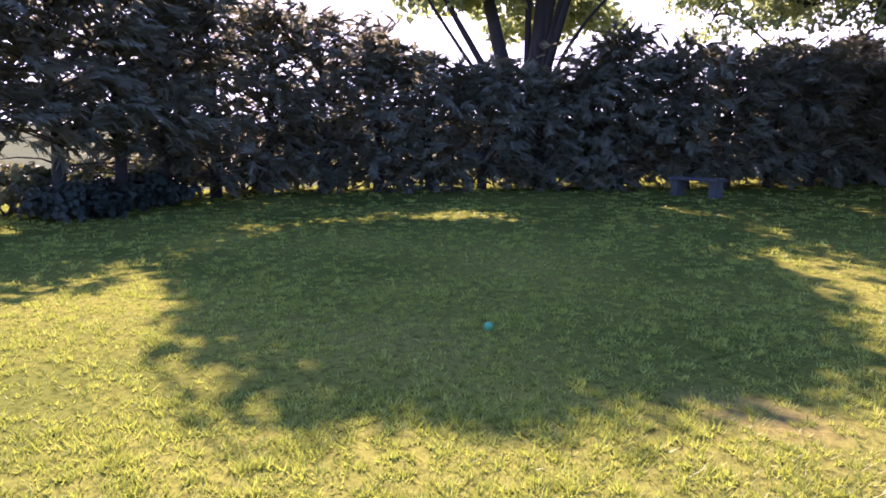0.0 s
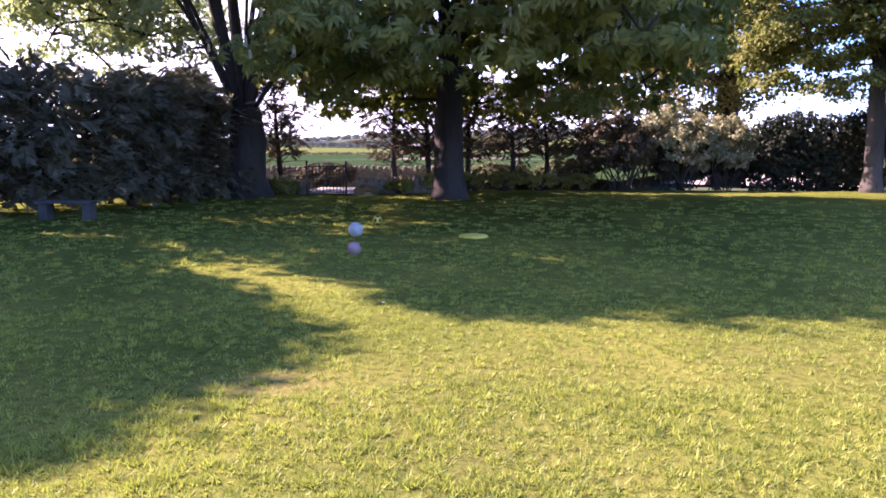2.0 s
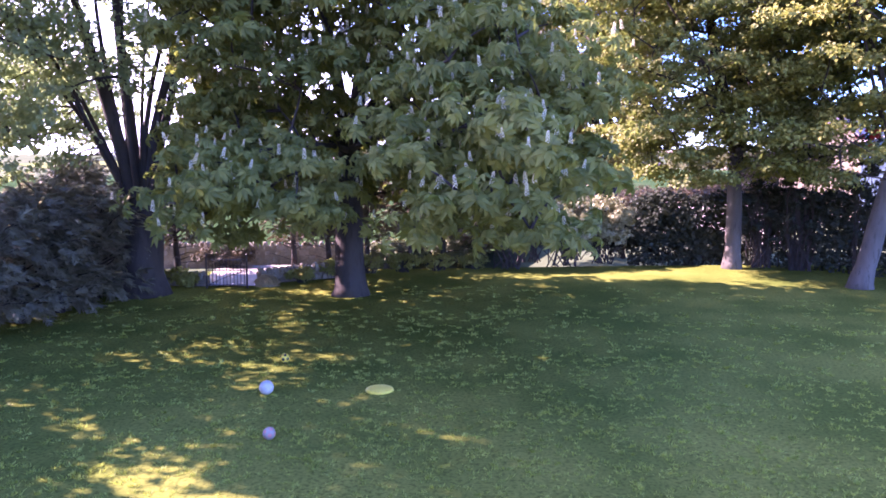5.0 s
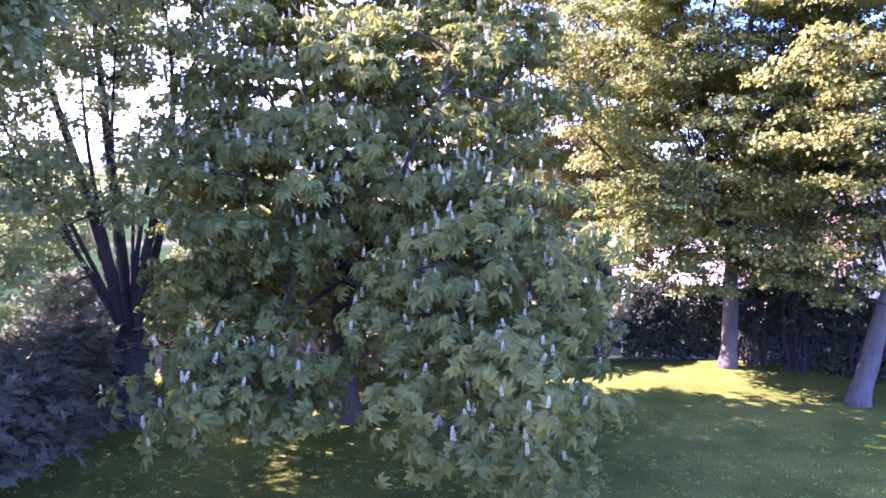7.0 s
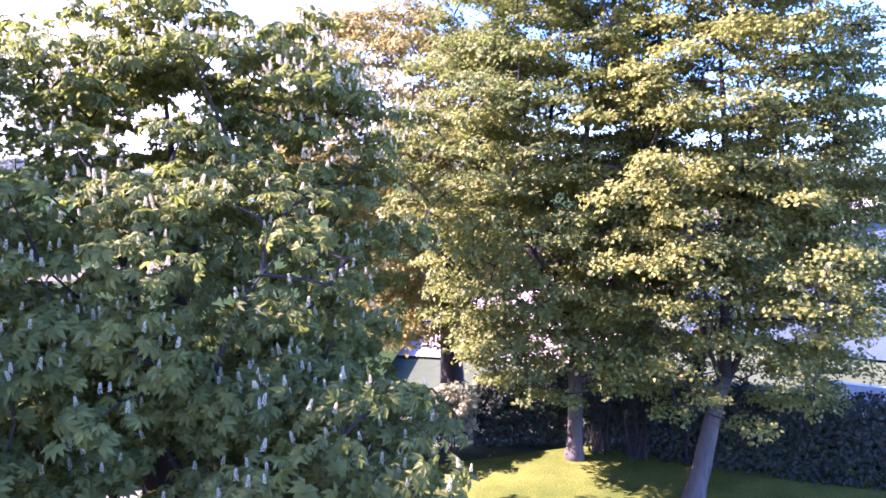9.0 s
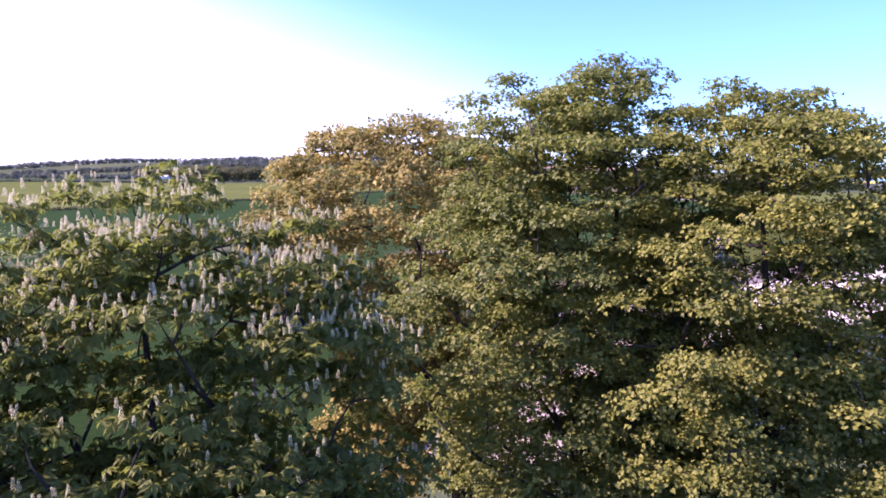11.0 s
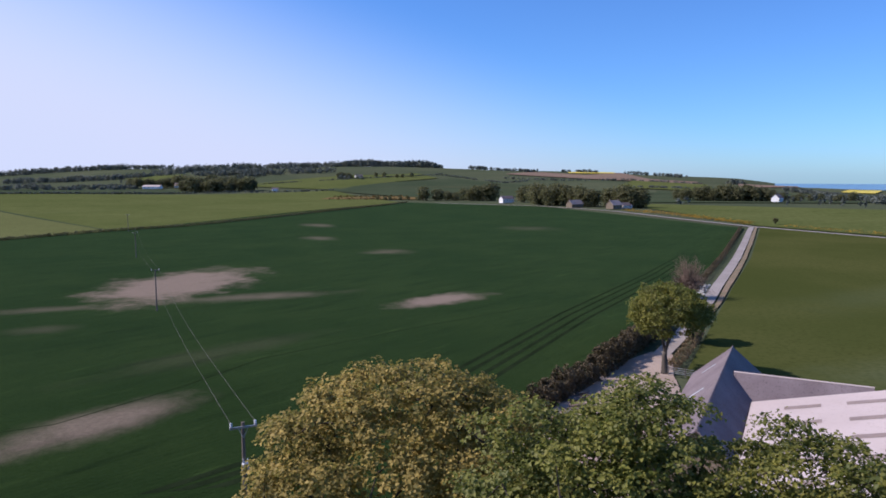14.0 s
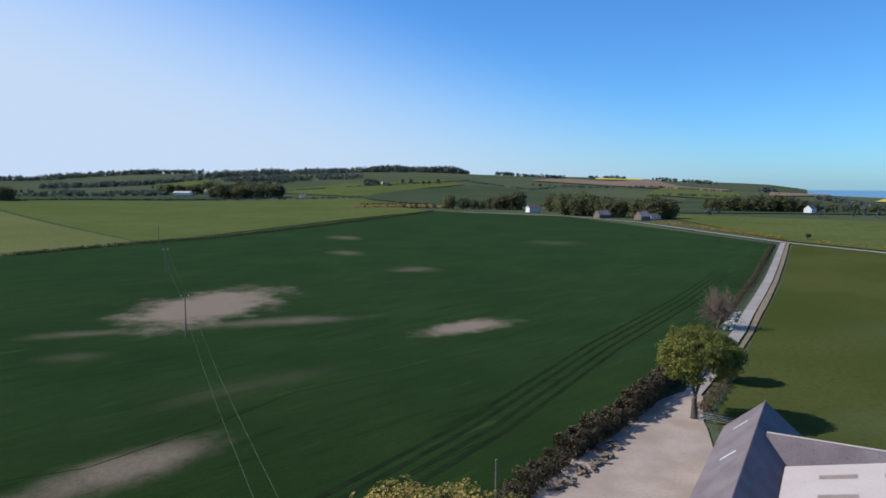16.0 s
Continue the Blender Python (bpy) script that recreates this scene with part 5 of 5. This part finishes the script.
near_pole, ends1 = power_pole(-2.6, 53.0, 13.2)
for sx in (-0.3, 0.3):
    part("strut", Shape().tube([(sx, -0.13, 12.85), (0, -0.1, 12.2)], 0.025, 6), GALV, near_pole)
part("transformer", Shape().lathe(0.05, -0.32, 9.9, [(0.2, 0), (0.24, 0.05), (0.24, 0.7), (0.2, 0.76), (0.06, 0.8)], 14), GALV, near_pole, "grey pole-mounted transformer")
for sx in (-0.14, 0.14):
    part("bushing", Shape().lathe(0.05 + sx, -0.32, 10.66, [(0.03, 0), (0.06, 0.06), (0.03, 0.12), (0.05, 0.18), (0.02, 0.26)], 8), PORCELAIN, near_pole)
_, ends2 = power_pole(-28.6, 166.5, 9.0, False)
_, ends3 = power_pole(-54.5, 272.6, 9.0, False)
_, ends4 = power_pole(-84.0, 398.0, 9.0, False)
for ea, eb in ((ends1, ends2), (ends2, ends3), (ends3, ends4)):
    for a, b in zip(ea, eb):
        line = [a.lerp(b, i / 24) - Vector((0, 0, 1.6 * math.sin(math.pi * i / 24))) for i in range(25)]
        wire = thing("power_wire", a.x, a.y, 0, "thin sagging power wire between two poles", "wire", "power wires")
        part("strand", Shape().tube([p - Vector((a.x, a.y, 0)) for p in line], 0.011, 5), WIRE, wire)
post = thing("timber_post", 17.4, 74.0, -0.6, "plain weathered timber pole in the hedge", "pole")
part("pole", Shape().tube([(0, 0, -0.2), (0, 0, 6.6)], [0.14, 0.1], 10), TIMBER, post)


# ---- farm buildings ----
U, V = Vector((0.627, 0.779, 0)), Vector((0.779, -0.627, 0))  # along the range, across it


def gable_building(name, corner, lu, lv, eave, ridge, roofm, wallm, label, along="u", over=0.3, z0=-0.6):
    """A building from a plan corner, lu along U and lv along V, gabled along one of them. Returns it and its frame."""
    ob = thing(name, corner[0], corner[1], z0, label, "building")
    ob.rotation_euler = (0, 0, math.atan2(U.y, U.x))
    # local x runs along U, local y against V
    L, W = (lu, lv)
    h = eave
    if along == "u":
        outline = [(0, 0), (0, -W)]
        w = Shape()
        w.add([(0, 0, 0), (0, -W, 0), (0, -W, h), (0, -W / 2, ridge), (0, 0, h), (L, 0, 0), (L, -W, 0), (L, -W, h), (L, -W / 2, ridge), (L, 0, h)],
              [(0, 4, 3, 2, 1), (5, 6, 7, 8, 9), (0, 5, 9, 4), (1, 2, 7, 6)])
        part("wall", w, wallm, ob)
        for sgn, y0 in ((1, 0.0), (-1, -W)):
            ys, s = (y0 + sgn * over), (ridge - h) / (W / 2)
            zz = h - s * over
            t = 0.14
            part("roof_slope", Shape().add([(-over, ys, zz), (L + over, ys, zz), (L + over, -W / 2, ridge), (-over, -W / 2, ridge), (-over, ys, zz + t), (L + over, ys, zz + t), (L + over, -W / 2, ridge + t), (-over, -W / 2, ridge + t)],
                 [(0, 1, 2, 3), (4, 7, 6, 5), (0, 4, 5, 1), (1, 5, 6, 2), (2, 6, 7, 3), (3, 7, 4, 0)]), roofm, ob)
        part("ridge", Shape().tube([(-over, -W / 2, ridge + 0.14), (L + over, -W / 2, ridge + 0.14)], 0.11, 8), roofm, ob, "ridge tiles")
    else:
        w = Shape()
        w.add([(0, 0, 0), (L, 0, 0), (L, 0, h), (L / 2, 0, ridge), (0, 0, h), (0, -W, 0), (L, -W, 0), (L, -W, h), (L / 2, -W, ridge), (0, -W, h)],
              [(0, 1, 2, 3, 4), (5, 9, 8, 7, 6), (0, 4, 9, 5), (1, 6, 7, 2)])
        part("wall", w, wallm, ob)
        for sgn, x0 in ((-1, 0.0), (1, L)):
            xs, s = x0 + sgn * over, (ridge - h) / (L / 2)
            zz, t = h - s * over, 0.14
            part("roof_slope", Shape().add([(xs, over, zz), (xs, -W - over, zz), (L / 2, -W - over, ridge), (L / 2, over, ridge), (xs, over, zz + t), (xs, -W - over, zz + t), (L / 2, -W - over, ridge + t), (L / 2, over, ridge + t)],
                 [(0, 3, 2, 1), (4, 5, 6, 7), (0, 1, 5, 4), (1, 2, 6, 5), (2, 3, 7, 6), (3, 0, 4, 7)]), roofm, ob)
        part("ridge", Shape().tube([(L / 2, over, ridge + 0.14), (L / 2, -W - over, ridge + 0.14)], 0.11, 8), SHEET, ob, "pale ridge capping")
    return ob


steading = gable_building("slate_barn", (47.3 - U.x * 30, 82.8 - U.y * 30), 30, 8.1, 5.1, 8.6, SLATE, STONE, "long slate-roofed stone farm building")
for k, lx in enumerate((28.0 - 2.5, 28.0 - 12.5)):
    s = (8.6 - 5.1) / 4.05
    y0, y1 = -1.3, -2.7
    z = lambda yy: 5.1 + s * -yy + 0.16
    part("rooflight", Shape().add([(lx, y0, z(y0)), (lx + 0.55, y0, z(y0)), (lx + 0.55, y1, z(y1)), (lx, y1, z(y1))], [(0, 3, 2, 1)]), GLASS_SKY, steading, "small bright rooflight")
cross = gable_building("cross_barn", (45.5 - U.x * 4.2 + V.x * 0.2, 72.4 - U.y * 4.2 + V.y * 0.2), 8.4, 12.0, 4.6, 8.1, SLATE, STONE, "slate-roofed cross wing of the barn", "v")

# the wide sheeted shed beside it: one long slope rising away from the yard
shed = thing("sheeted_shed", 44.7, 67.8, -0.6, "broad farm shed with a pale sheeted roof and dull rooflights", "shed")
shed.rotation_euler = (0, 0, math.atan2(U.y, U.x))
SL, SW, SE, SR = 26.0, 13.0, 6.4, 9.6
part("wall", Shape().add([(0, 0, 0), (0, -2 * SW, 0), (0, -2 * SW, SE), (0, -SW, SR), (0, 0, SE), (-SL, 0, 0), (-SL, -2 * SW, 0), (-SL, -2 * SW, SE), (-SL, -SW, SR), (-SL, 0, SE)],
     [(0, 1, 2, 3, 4), (0, 4, 9, 5), (1, 6, 7, 2)]), RENDERED, shed)
part("end_wall", Shape().add([(-SL, 0, 0), (-SL, -2 * SW, 0), (-SL, -2 * SW, SE), (-SL, -SW, SR), (-SL, 0, SE)], [(0, 4, 3, 2, 1)]), BLUE_PAINT, shed, "blue sheeted end wall")
for y0, y1 in ((0.35, -SW), (-2 * SW - 0.35, -SW)):
    zz = SE - 0.08
    part("roof_slope", Shape().add([(0.3, y0, zz), (-SL - 0.3, y0, zz), (-SL - 0.3, y1, SR), (0.3, y1, SR), (0.3, y0, zz + 0.1), (-SL - 0.3, y0, zz + 0.1), (-SL - 0.3, y1, SR + 0.1), (0.3, y1, SR + 0.1)],
         [(0, 1, 2, 3), (4, 7, 6, 5), (0, 4, 5, 1), (1, 5, 6, 2), (2, 6, 7, 3), (3, 7, 4, 0)]), SHEET, shed)
part("ridge", Shape().tube([(0.3, -SW, SR + 0.12), (-SL - 0.3, -SW, SR + 0.12)], 0.14, 8), SHEET, shed, "sheeted ridge cap")
for i in range(5):
    for y0 in (-2.6, -7.6):
        lx, y1 = -2.4 - 4.6 * i, y0 - 3.0
        z = lambda yy: SE + (SR - SE) * -yy / SW + 0.125
        part("rooflight", Shape().add([(lx, y0, z(y0)), (lx - 0.95, y0, z(y0)), (lx - 0.95, y1, z(y1)), (lx, y1, z(y1))], [(0, 1, 2, 3)]), ROOFLIGHT, shed, "dull brown rooflight panel" if i == 0 else "")

fence = thing("field_gate", 53.0, 98.9, -0.55, "green-grey metal field gate beside the tree", "gate")
fence.rotation_euler = (0, 0, math.atan2(-3.6, 3.4))
for x in (0, 2.4, 4.9):
    part("post", Shape().box(x, 0, 0, 0.12, 0.12, 1.35, 0, 1, 0.01), TIMBER, fence)
for z in (0.35, 0.6, 0.85, 1.15):
    part("rail", Shape().box(2.45, 0, z, 4.9, 0.05, 0.06), GALV, fence)
rng = random.Random(61)
for i in range(16):
    x, y = 25 + 12 * i / 15 + rng.uniform(-0.7, 0.7), 81.2 + 11.5 * i / 15 + rng.uniform(-0.7, 0.7)
    pile = thing("timber_pile", x + 1.0, y - 0.8, -0.58, "heap of old timber and scrap by the hedge", "scrap heap", "scrap along the yard")
    for k in range(4):
        part("board", Shape().box(rng.uniform(-0.5, 0.5), rng.uniform(-0.4, 0.4), 0.13 * k, rng.uniform(0.8, 2.0), rng.uniform(0.2, 0.6), 0.14, rng.uniform(0, 180), 0.96), rng.choice((TIMBER, BARK_RUSSET, STONE)), pile)
screen = thing("boundary_wall", 25.2, 29.4, 0.0, "cream rendered boundary wall beyond the hedge", "wall")
screen.rotation_euler = (0, 0, radians(-38))
part("wall", Shape().box(2.5, 0, -0.2, 5.0, 0.3, 2.0), RENDERED, screen)
part("coping", Shape().box(2.5, 0, 1.8, 5.1, 0.4, 0.08), STONE_PALE, screen)


# ---- far farms and woods ----
def cottage(x, y, turn, l, w, h, ridge, wallm, roofm, label, windows=3, chimneys=1):
    z0 = float(land(x, y)) - 0.1
    ob = thing("farmhouse", x, y, z0, label, "house", "far houses")
    ob.rotation_euler = (0, 0, radians(turn))
    a, b = l / 2, w / 2
    part("wall", Shape().add([(-a, -b, 0), (a, -b, 0), (a, b, 0), (-a, b, 0), (-a, -b, h), (a, -b, h), (a, b, h), (-a, b, h), (-a, 0, ridge), (a, 0, ridge)], [(0, 1, 5, 4), (2, 3, 7, 6), (1, 2, 6, 9, 5), (3, 0, 4, 8, 7)]), wallm, ob)
    r = part("roof", Shape().add([(-a - 0.3, -b - 0.3, h - 0.2), (a + 0.3, -b - 0.3, h - 0.2), (a + 0.3, 0, ridge), (-a - 0.3, 0, ridge), (a + 0.3, b + 0.3, h - 0.2), (-a - 0.3, b + 0.3, h - 0.2),
                             (-a - 0.3, -b - 0.3, h), (a + 0.3, -b - 0.3, h), (a + 0.3, 0, ridge + 0.2), (-a - 0.3, 0, ridge + 0.2), (a + 0.3, b + 0.3, h), (-a - 0.3, b + 0.3, h)],
                             [(6, 7, 8, 9), (9, 8, 10, 11), (0, 3, 2, 1), (3, 5, 4, 2), (0, 1, 7, 6), (5, 11, 10, 4), (0, 6, 9, 3), (3, 9, 11, 5), (1, 2, 8, 7), (2, 4, 10, 8)]), roofm, ob)
    for k in range(chimneys):
        part("chimney", Shape().box(-a + 0.7 + k * (l - 1.4), 0, ridge - 0.3, 0.8, 0.8, 1.5, 0, 0.95), STONE, r)
    for k in range(windows):
        part("window", Shape().box(-a + (k + 0.5) * l / windows, -b - 0.02, h * 0.35, 0.9, 0.08, 1.2), PANE, ob)
    return ob


cottage(226, 752, 20, 15, 7, 4.6, 7.4, WHITEWASH, SLATE, "long white farmhouse among far trees", 4)
cottage(252, 622, 25, 15, 7, 3.0, 6.6, STONE, PINK_TILE, "stone cottage with a reddish roof by the road", 3)
cottage(272, 582, 25, 12, 8, 3.4, 7.2, STONE, PINK_TILE, "stone house with tall chimneys by the road", 3, 2)
cottage(286, 590, 25, 12, 7, 2.6, 5.0, RENDERED, SLATE, "low wing of the roadside house", 2, 0)
cottage(500, 672, 30, 11, 8, 4.5, 8.0, WHITEWASH, SLATE, "white cottage before a belt of trees", 3)
cottage(-222, 1212, -15, 28, 11, 3.6, 6.0, WHITEWASH, SHEET, "long white-roofed shed on a distant farm", 4, 0)
cottage(-180, 1235, -15, 24, 9, 4, 8.5, STONE_PALE, PINK_TILE, "reddish-roofed house on a distant farm", 4, 1)
cottage(122, 1400, 10, 14, 8, 4, 7.5, WHITEWASH, SLATE, "white cottage beside a dark copse", 3, 1)
cottage(-30, 1130, 5, 9, 6, 3, 5.0, WHITEWASH, SLATE, "tiny white building across the fields", 2, 0)

TREES = [far_tree_mesh(500 + i, 9.5 + 1.5 * i, 5.0 + 0.6 * i, FAR_LEAF) for i in range(3)]


def far_tree(x, y, s, k, label="round leafy tree in a far shelter belt"):
    ob = thing("far_tree", x, y, float(land(x, y)) - 0.2, label, "tree", "far trees")
    ob.rotation_euler = (0, 0, x % 6)
    ob.scale = (s, s, s)
    part("trunk", TREES[k][0], None, ob)
    part("crown", TREES[k][1], None, ob)
    return ob


rng = random.Random(88)
BELTS = [((150, 862), (205, 838), 9, 9, 1.2), ((205, 838), (232, 825), 7, 9, 1.6), ((246, 770), (262, 700), 8, 10, 1.5), ((240, 690), (262, 660), 9, 8, 1.7), ((262, 655), (275, 630), 9, 8, 1.6), ((285, 625), (305, 590), 12, 7, 1.65),
         ((428, 730), (505, 690), 32, 9, 1.35), ((520, 690), (600, 680), 12, 12, 0.85), ((432, 760), (440, 750), 3, 3, 1.1), ((-172, 1128), (-62, 1150), 34, 16, 1.55), ((-205, 1250), (-130, 1262), 9, 14, 1.5), ((80, 1410), (110, 1400), 8, 6, 0.9), ((-388, 930), (-366, 935), 4, 6, 1.4), ((-262, 1240), (-180, 1260), 14, 14, 1.2), ((95, 880), (170, 850), 9, 8, 0.45), ((160, 1480), (250, 1480), 6, 20, 0.8)]
for p, q, n, jit, s in BELTS:
    for i in range(n):
        t = (i + 0.5) / n
        far_tree(p[0] + (q[0] - p[0]) * t + rng.uniform(-jit, jit) * 0.6, p[1] + (q[1] - p[1]) * t + rng.uniform(-jit, jit), s * rng.uniform(0.75, 1.15), rng.randrange(3))


def wood_mass(name, label, seed, az0, az1, r0, r1, n, height, leafm=FAR_WOOD_HAZED):
    """A far wood as one body of many ragged tree tops."""
    rnp = np.random.default_rng(seed)
    az, r = np.radians(rnp.uniform(az0, az1, n)), rnp.uniform(r0, r1, n)
    x, y = r * np.sin(az), r * np.cos(az)
    mid = 1 - np.abs(np.degrees(az) - (az0 + az1) / 2) / ((az1 - az0) / 2)
    wave = np.array([noise.noise(Vector((q * 0.012, w * 0.012, seed))) for q, w in zip(x, y)])
    h = height * rnp.uniform(0.6, 1.1, n) * (0.9 + 0.5 * wave) * np.minimum(1, 0.35 + 3 * mid)
    per = 14
    c = np.repeat(np.stack([x, y, land(x, y)], 1), per, 0)
    hh = np.repeat(h, per)
    u = rnp.random(n * per) ** 0.7
    a = rnp.random(n * per) * 6.283
    w = hh * 0.32 * np.sqrt(np.maximum(0.02, 1 - u ** 2.5))
    pos = c + np.stack([np.cos(a) * w, np.sin(a) * w, hh * u], 1)
    nrm = np.stack([np.cos(a), np.sin(a), u * 1.2], 1) + rnp.normal(size=(n * per, 3)) * 0.3
    tpl = [twig(height * 0.23, random.Random(seed), 4)]
    me = spread("wood", tpl, pos, nrm, rnp.uniform(0.7, 1.3, n * per), rnp)
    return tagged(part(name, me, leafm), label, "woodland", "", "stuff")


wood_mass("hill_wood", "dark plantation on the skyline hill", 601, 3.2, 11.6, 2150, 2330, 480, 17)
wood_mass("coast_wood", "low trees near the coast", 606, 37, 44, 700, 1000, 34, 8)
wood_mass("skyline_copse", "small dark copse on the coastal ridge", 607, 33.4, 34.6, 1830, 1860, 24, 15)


def tree_line(name, label, seed, pts, height, deep, gap=0.0):
    """A hedgerow or strip of far trees along plan points, as one body; gap is the share left open."""
    rnp = np.random.default_rng(seed)
    pts = np.array(pts, float)
    foot, size = [], []
    for p, q in zip(pts, pts[1:]):
        ln = np.linalg.norm(q - p)
        n = max(3, int(ln / (height * 0.5) * max(1, deep / (height * 1.2))))
        t = rnp.random(n)
        xy = p + (q - p) * t[:, None] + rnp.uniform(-0.5, 0.5, (n, 2)) * deep
        wave = np.array([noise.noise(Vector((x / 55, y / 55, seed))) for x, y in xy])
        keep = wave > -0.6 + 0.9 * gap
        foot.append(xy[keep])
        size.append((height * (0.75 + 0.5 * wave) * rnp.uniform(0.65, 1.2, n))[keep])
    xy, h = np.concatenate(foot), np.concatenate(size)
    per = 8
    c = np.repeat(np.c_[xy, land(xy[:, 0], xy[:, 1])], per, 0)
    hh = np.repeat(h, per)
    u, a = rnp.random(len(hh)) ** 0.7, rnp.random(len(hh)) * 6.283
    w = hh * 0.4 * np.sqrt(np.maximum(0.02, 1 - u ** 2.5))
    pos = c + np.stack([np.cos(a) * w, np.sin(a) * w, hh * u], 1)
    nrm = np.stack([np.cos(a), np.sin(a), u * 1.2], 1) + rnp.normal(size=(len(hh), 3)) * 0.3
    me = spread("wood", [twig(height * 0.3, random.Random(seed), 4)], pos, nrm, rnp.uniform(0.7, 1.3, len(hh)), rnp)
    return tagged(part(name, me, FAR_WOOD_HAZED), label, "woodland", "", "stuff")


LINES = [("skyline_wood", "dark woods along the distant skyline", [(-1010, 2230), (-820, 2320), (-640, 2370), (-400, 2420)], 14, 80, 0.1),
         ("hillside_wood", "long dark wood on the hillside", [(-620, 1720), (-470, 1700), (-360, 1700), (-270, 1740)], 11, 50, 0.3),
         ("hillside_wood", "wood below the far hills, tinted blue for haze", [(-180, 1640), (-70, 1560), (50, 1640)], 12, 90, 0.35),
         ("hillside_wood", "wood on a far ridge, tinted blue for haze", [(-300, 1900), (-100, 2000), (100, 2190)], 13, 120, 0.4),
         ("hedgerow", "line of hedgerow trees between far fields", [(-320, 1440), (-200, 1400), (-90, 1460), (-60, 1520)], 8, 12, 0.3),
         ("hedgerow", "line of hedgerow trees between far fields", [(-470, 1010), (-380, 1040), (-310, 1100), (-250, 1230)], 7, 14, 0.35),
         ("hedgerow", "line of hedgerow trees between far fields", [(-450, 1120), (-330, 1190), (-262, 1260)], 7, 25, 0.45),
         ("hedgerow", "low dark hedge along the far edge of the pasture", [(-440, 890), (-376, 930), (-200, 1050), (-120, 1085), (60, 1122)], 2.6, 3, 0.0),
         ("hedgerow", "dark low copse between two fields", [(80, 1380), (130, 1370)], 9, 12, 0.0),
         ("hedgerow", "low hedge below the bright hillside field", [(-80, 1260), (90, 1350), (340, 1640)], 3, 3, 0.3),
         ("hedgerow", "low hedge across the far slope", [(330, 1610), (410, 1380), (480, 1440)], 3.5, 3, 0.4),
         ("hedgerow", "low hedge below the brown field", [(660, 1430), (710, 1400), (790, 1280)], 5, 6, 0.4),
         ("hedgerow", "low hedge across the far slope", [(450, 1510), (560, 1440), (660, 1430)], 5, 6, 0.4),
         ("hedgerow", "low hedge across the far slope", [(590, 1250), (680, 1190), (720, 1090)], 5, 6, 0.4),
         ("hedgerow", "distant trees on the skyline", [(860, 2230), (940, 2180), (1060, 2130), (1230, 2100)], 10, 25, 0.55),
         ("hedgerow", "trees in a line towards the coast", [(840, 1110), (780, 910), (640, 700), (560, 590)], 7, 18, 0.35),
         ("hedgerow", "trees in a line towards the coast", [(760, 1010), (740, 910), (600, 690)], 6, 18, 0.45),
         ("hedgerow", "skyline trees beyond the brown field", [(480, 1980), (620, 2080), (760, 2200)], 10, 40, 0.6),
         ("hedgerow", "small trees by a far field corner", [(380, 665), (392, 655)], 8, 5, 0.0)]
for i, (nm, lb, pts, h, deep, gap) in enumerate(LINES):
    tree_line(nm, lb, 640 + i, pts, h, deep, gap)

# ---- lawn grass ----
def grass_blades(seed):
    rnp = np.random.default_rng(seed)
    pts, out, vigour = [], [], []
    for r0, r1, dens in ((1.6, 4.2, 4300), (4.2, 7.5, 1600), (7.5, 11.0, 520), (11.0, 15.0, 220), (15.0, 20.0, 90), (20.0, 24.0, 35)):
        area = radians(150) / 2 * (r1 ** 2 - r0 ** 2)
        n = int(area * dens)
        m = max(1, n // 15)
        r, a = np.sqrt(rnp.uniform(r0 ** 2, r1 ** 2, m)), np.radians(rnp.uniform(-52, 98, m))
        pick = rnp.integers(m, size=n)
        centre = np.stack([-r * np.sin(a), r * np.cos(a) - 0.6], 1)[pick]
        spread_by = 0.022 * max(1.0, r0 / 6) ** 0.8
        out.append(rnp.normal(size=(n, 2)) * spread_by)
        pts.append(centre + out[-1])
        vigour.append(rnp.random(m)[pick])
    p, out, jx = np.concatenate(pts), np.concatenate(out), np.concatenate(vigour)
    n = len(p)
    tuft = np.array([noise.noise(Vector((x * 1.7, y * 1.7, 0.3))) for x, y in p])
    far = np.clip(np.hypot(p[:, 0], p[:, 1]) / 6, 1, 3.0)
    h = rnp.uniform(0.016, 0.038, n) * (1 + 0.6 * tuft) * (0.6 + 0.9 * jx)
    a = rnp.random(n) * 6.283
    h = h * far ** 0.3
    w = rnp.uniform(0.003, 0.006, n) * far ** 1.3
    d = np.stack([np.cos(a), np.sin(a)], 1)
    lean = rnp.normal(size=(n, 2)) * 0.5 * h[:, None] + out * 0.5
    z = np.zeros(n)
    v0, v1 = np.c_[p + d * w[:, None], z], np.c_[p - d * w[:, None], z]
    v2 = np.c_[p + lean, h]
    v = np.stack([v0, v1, v2], 1).reshape(-1, 3)
    return np_mesh("grass", v, np.arange(n * 3).reshape(-1, 3))


tagged(part("grass", grass_blades(700), BLADE), "short mown grass blades of the lawn", "grass", "", "stuff")
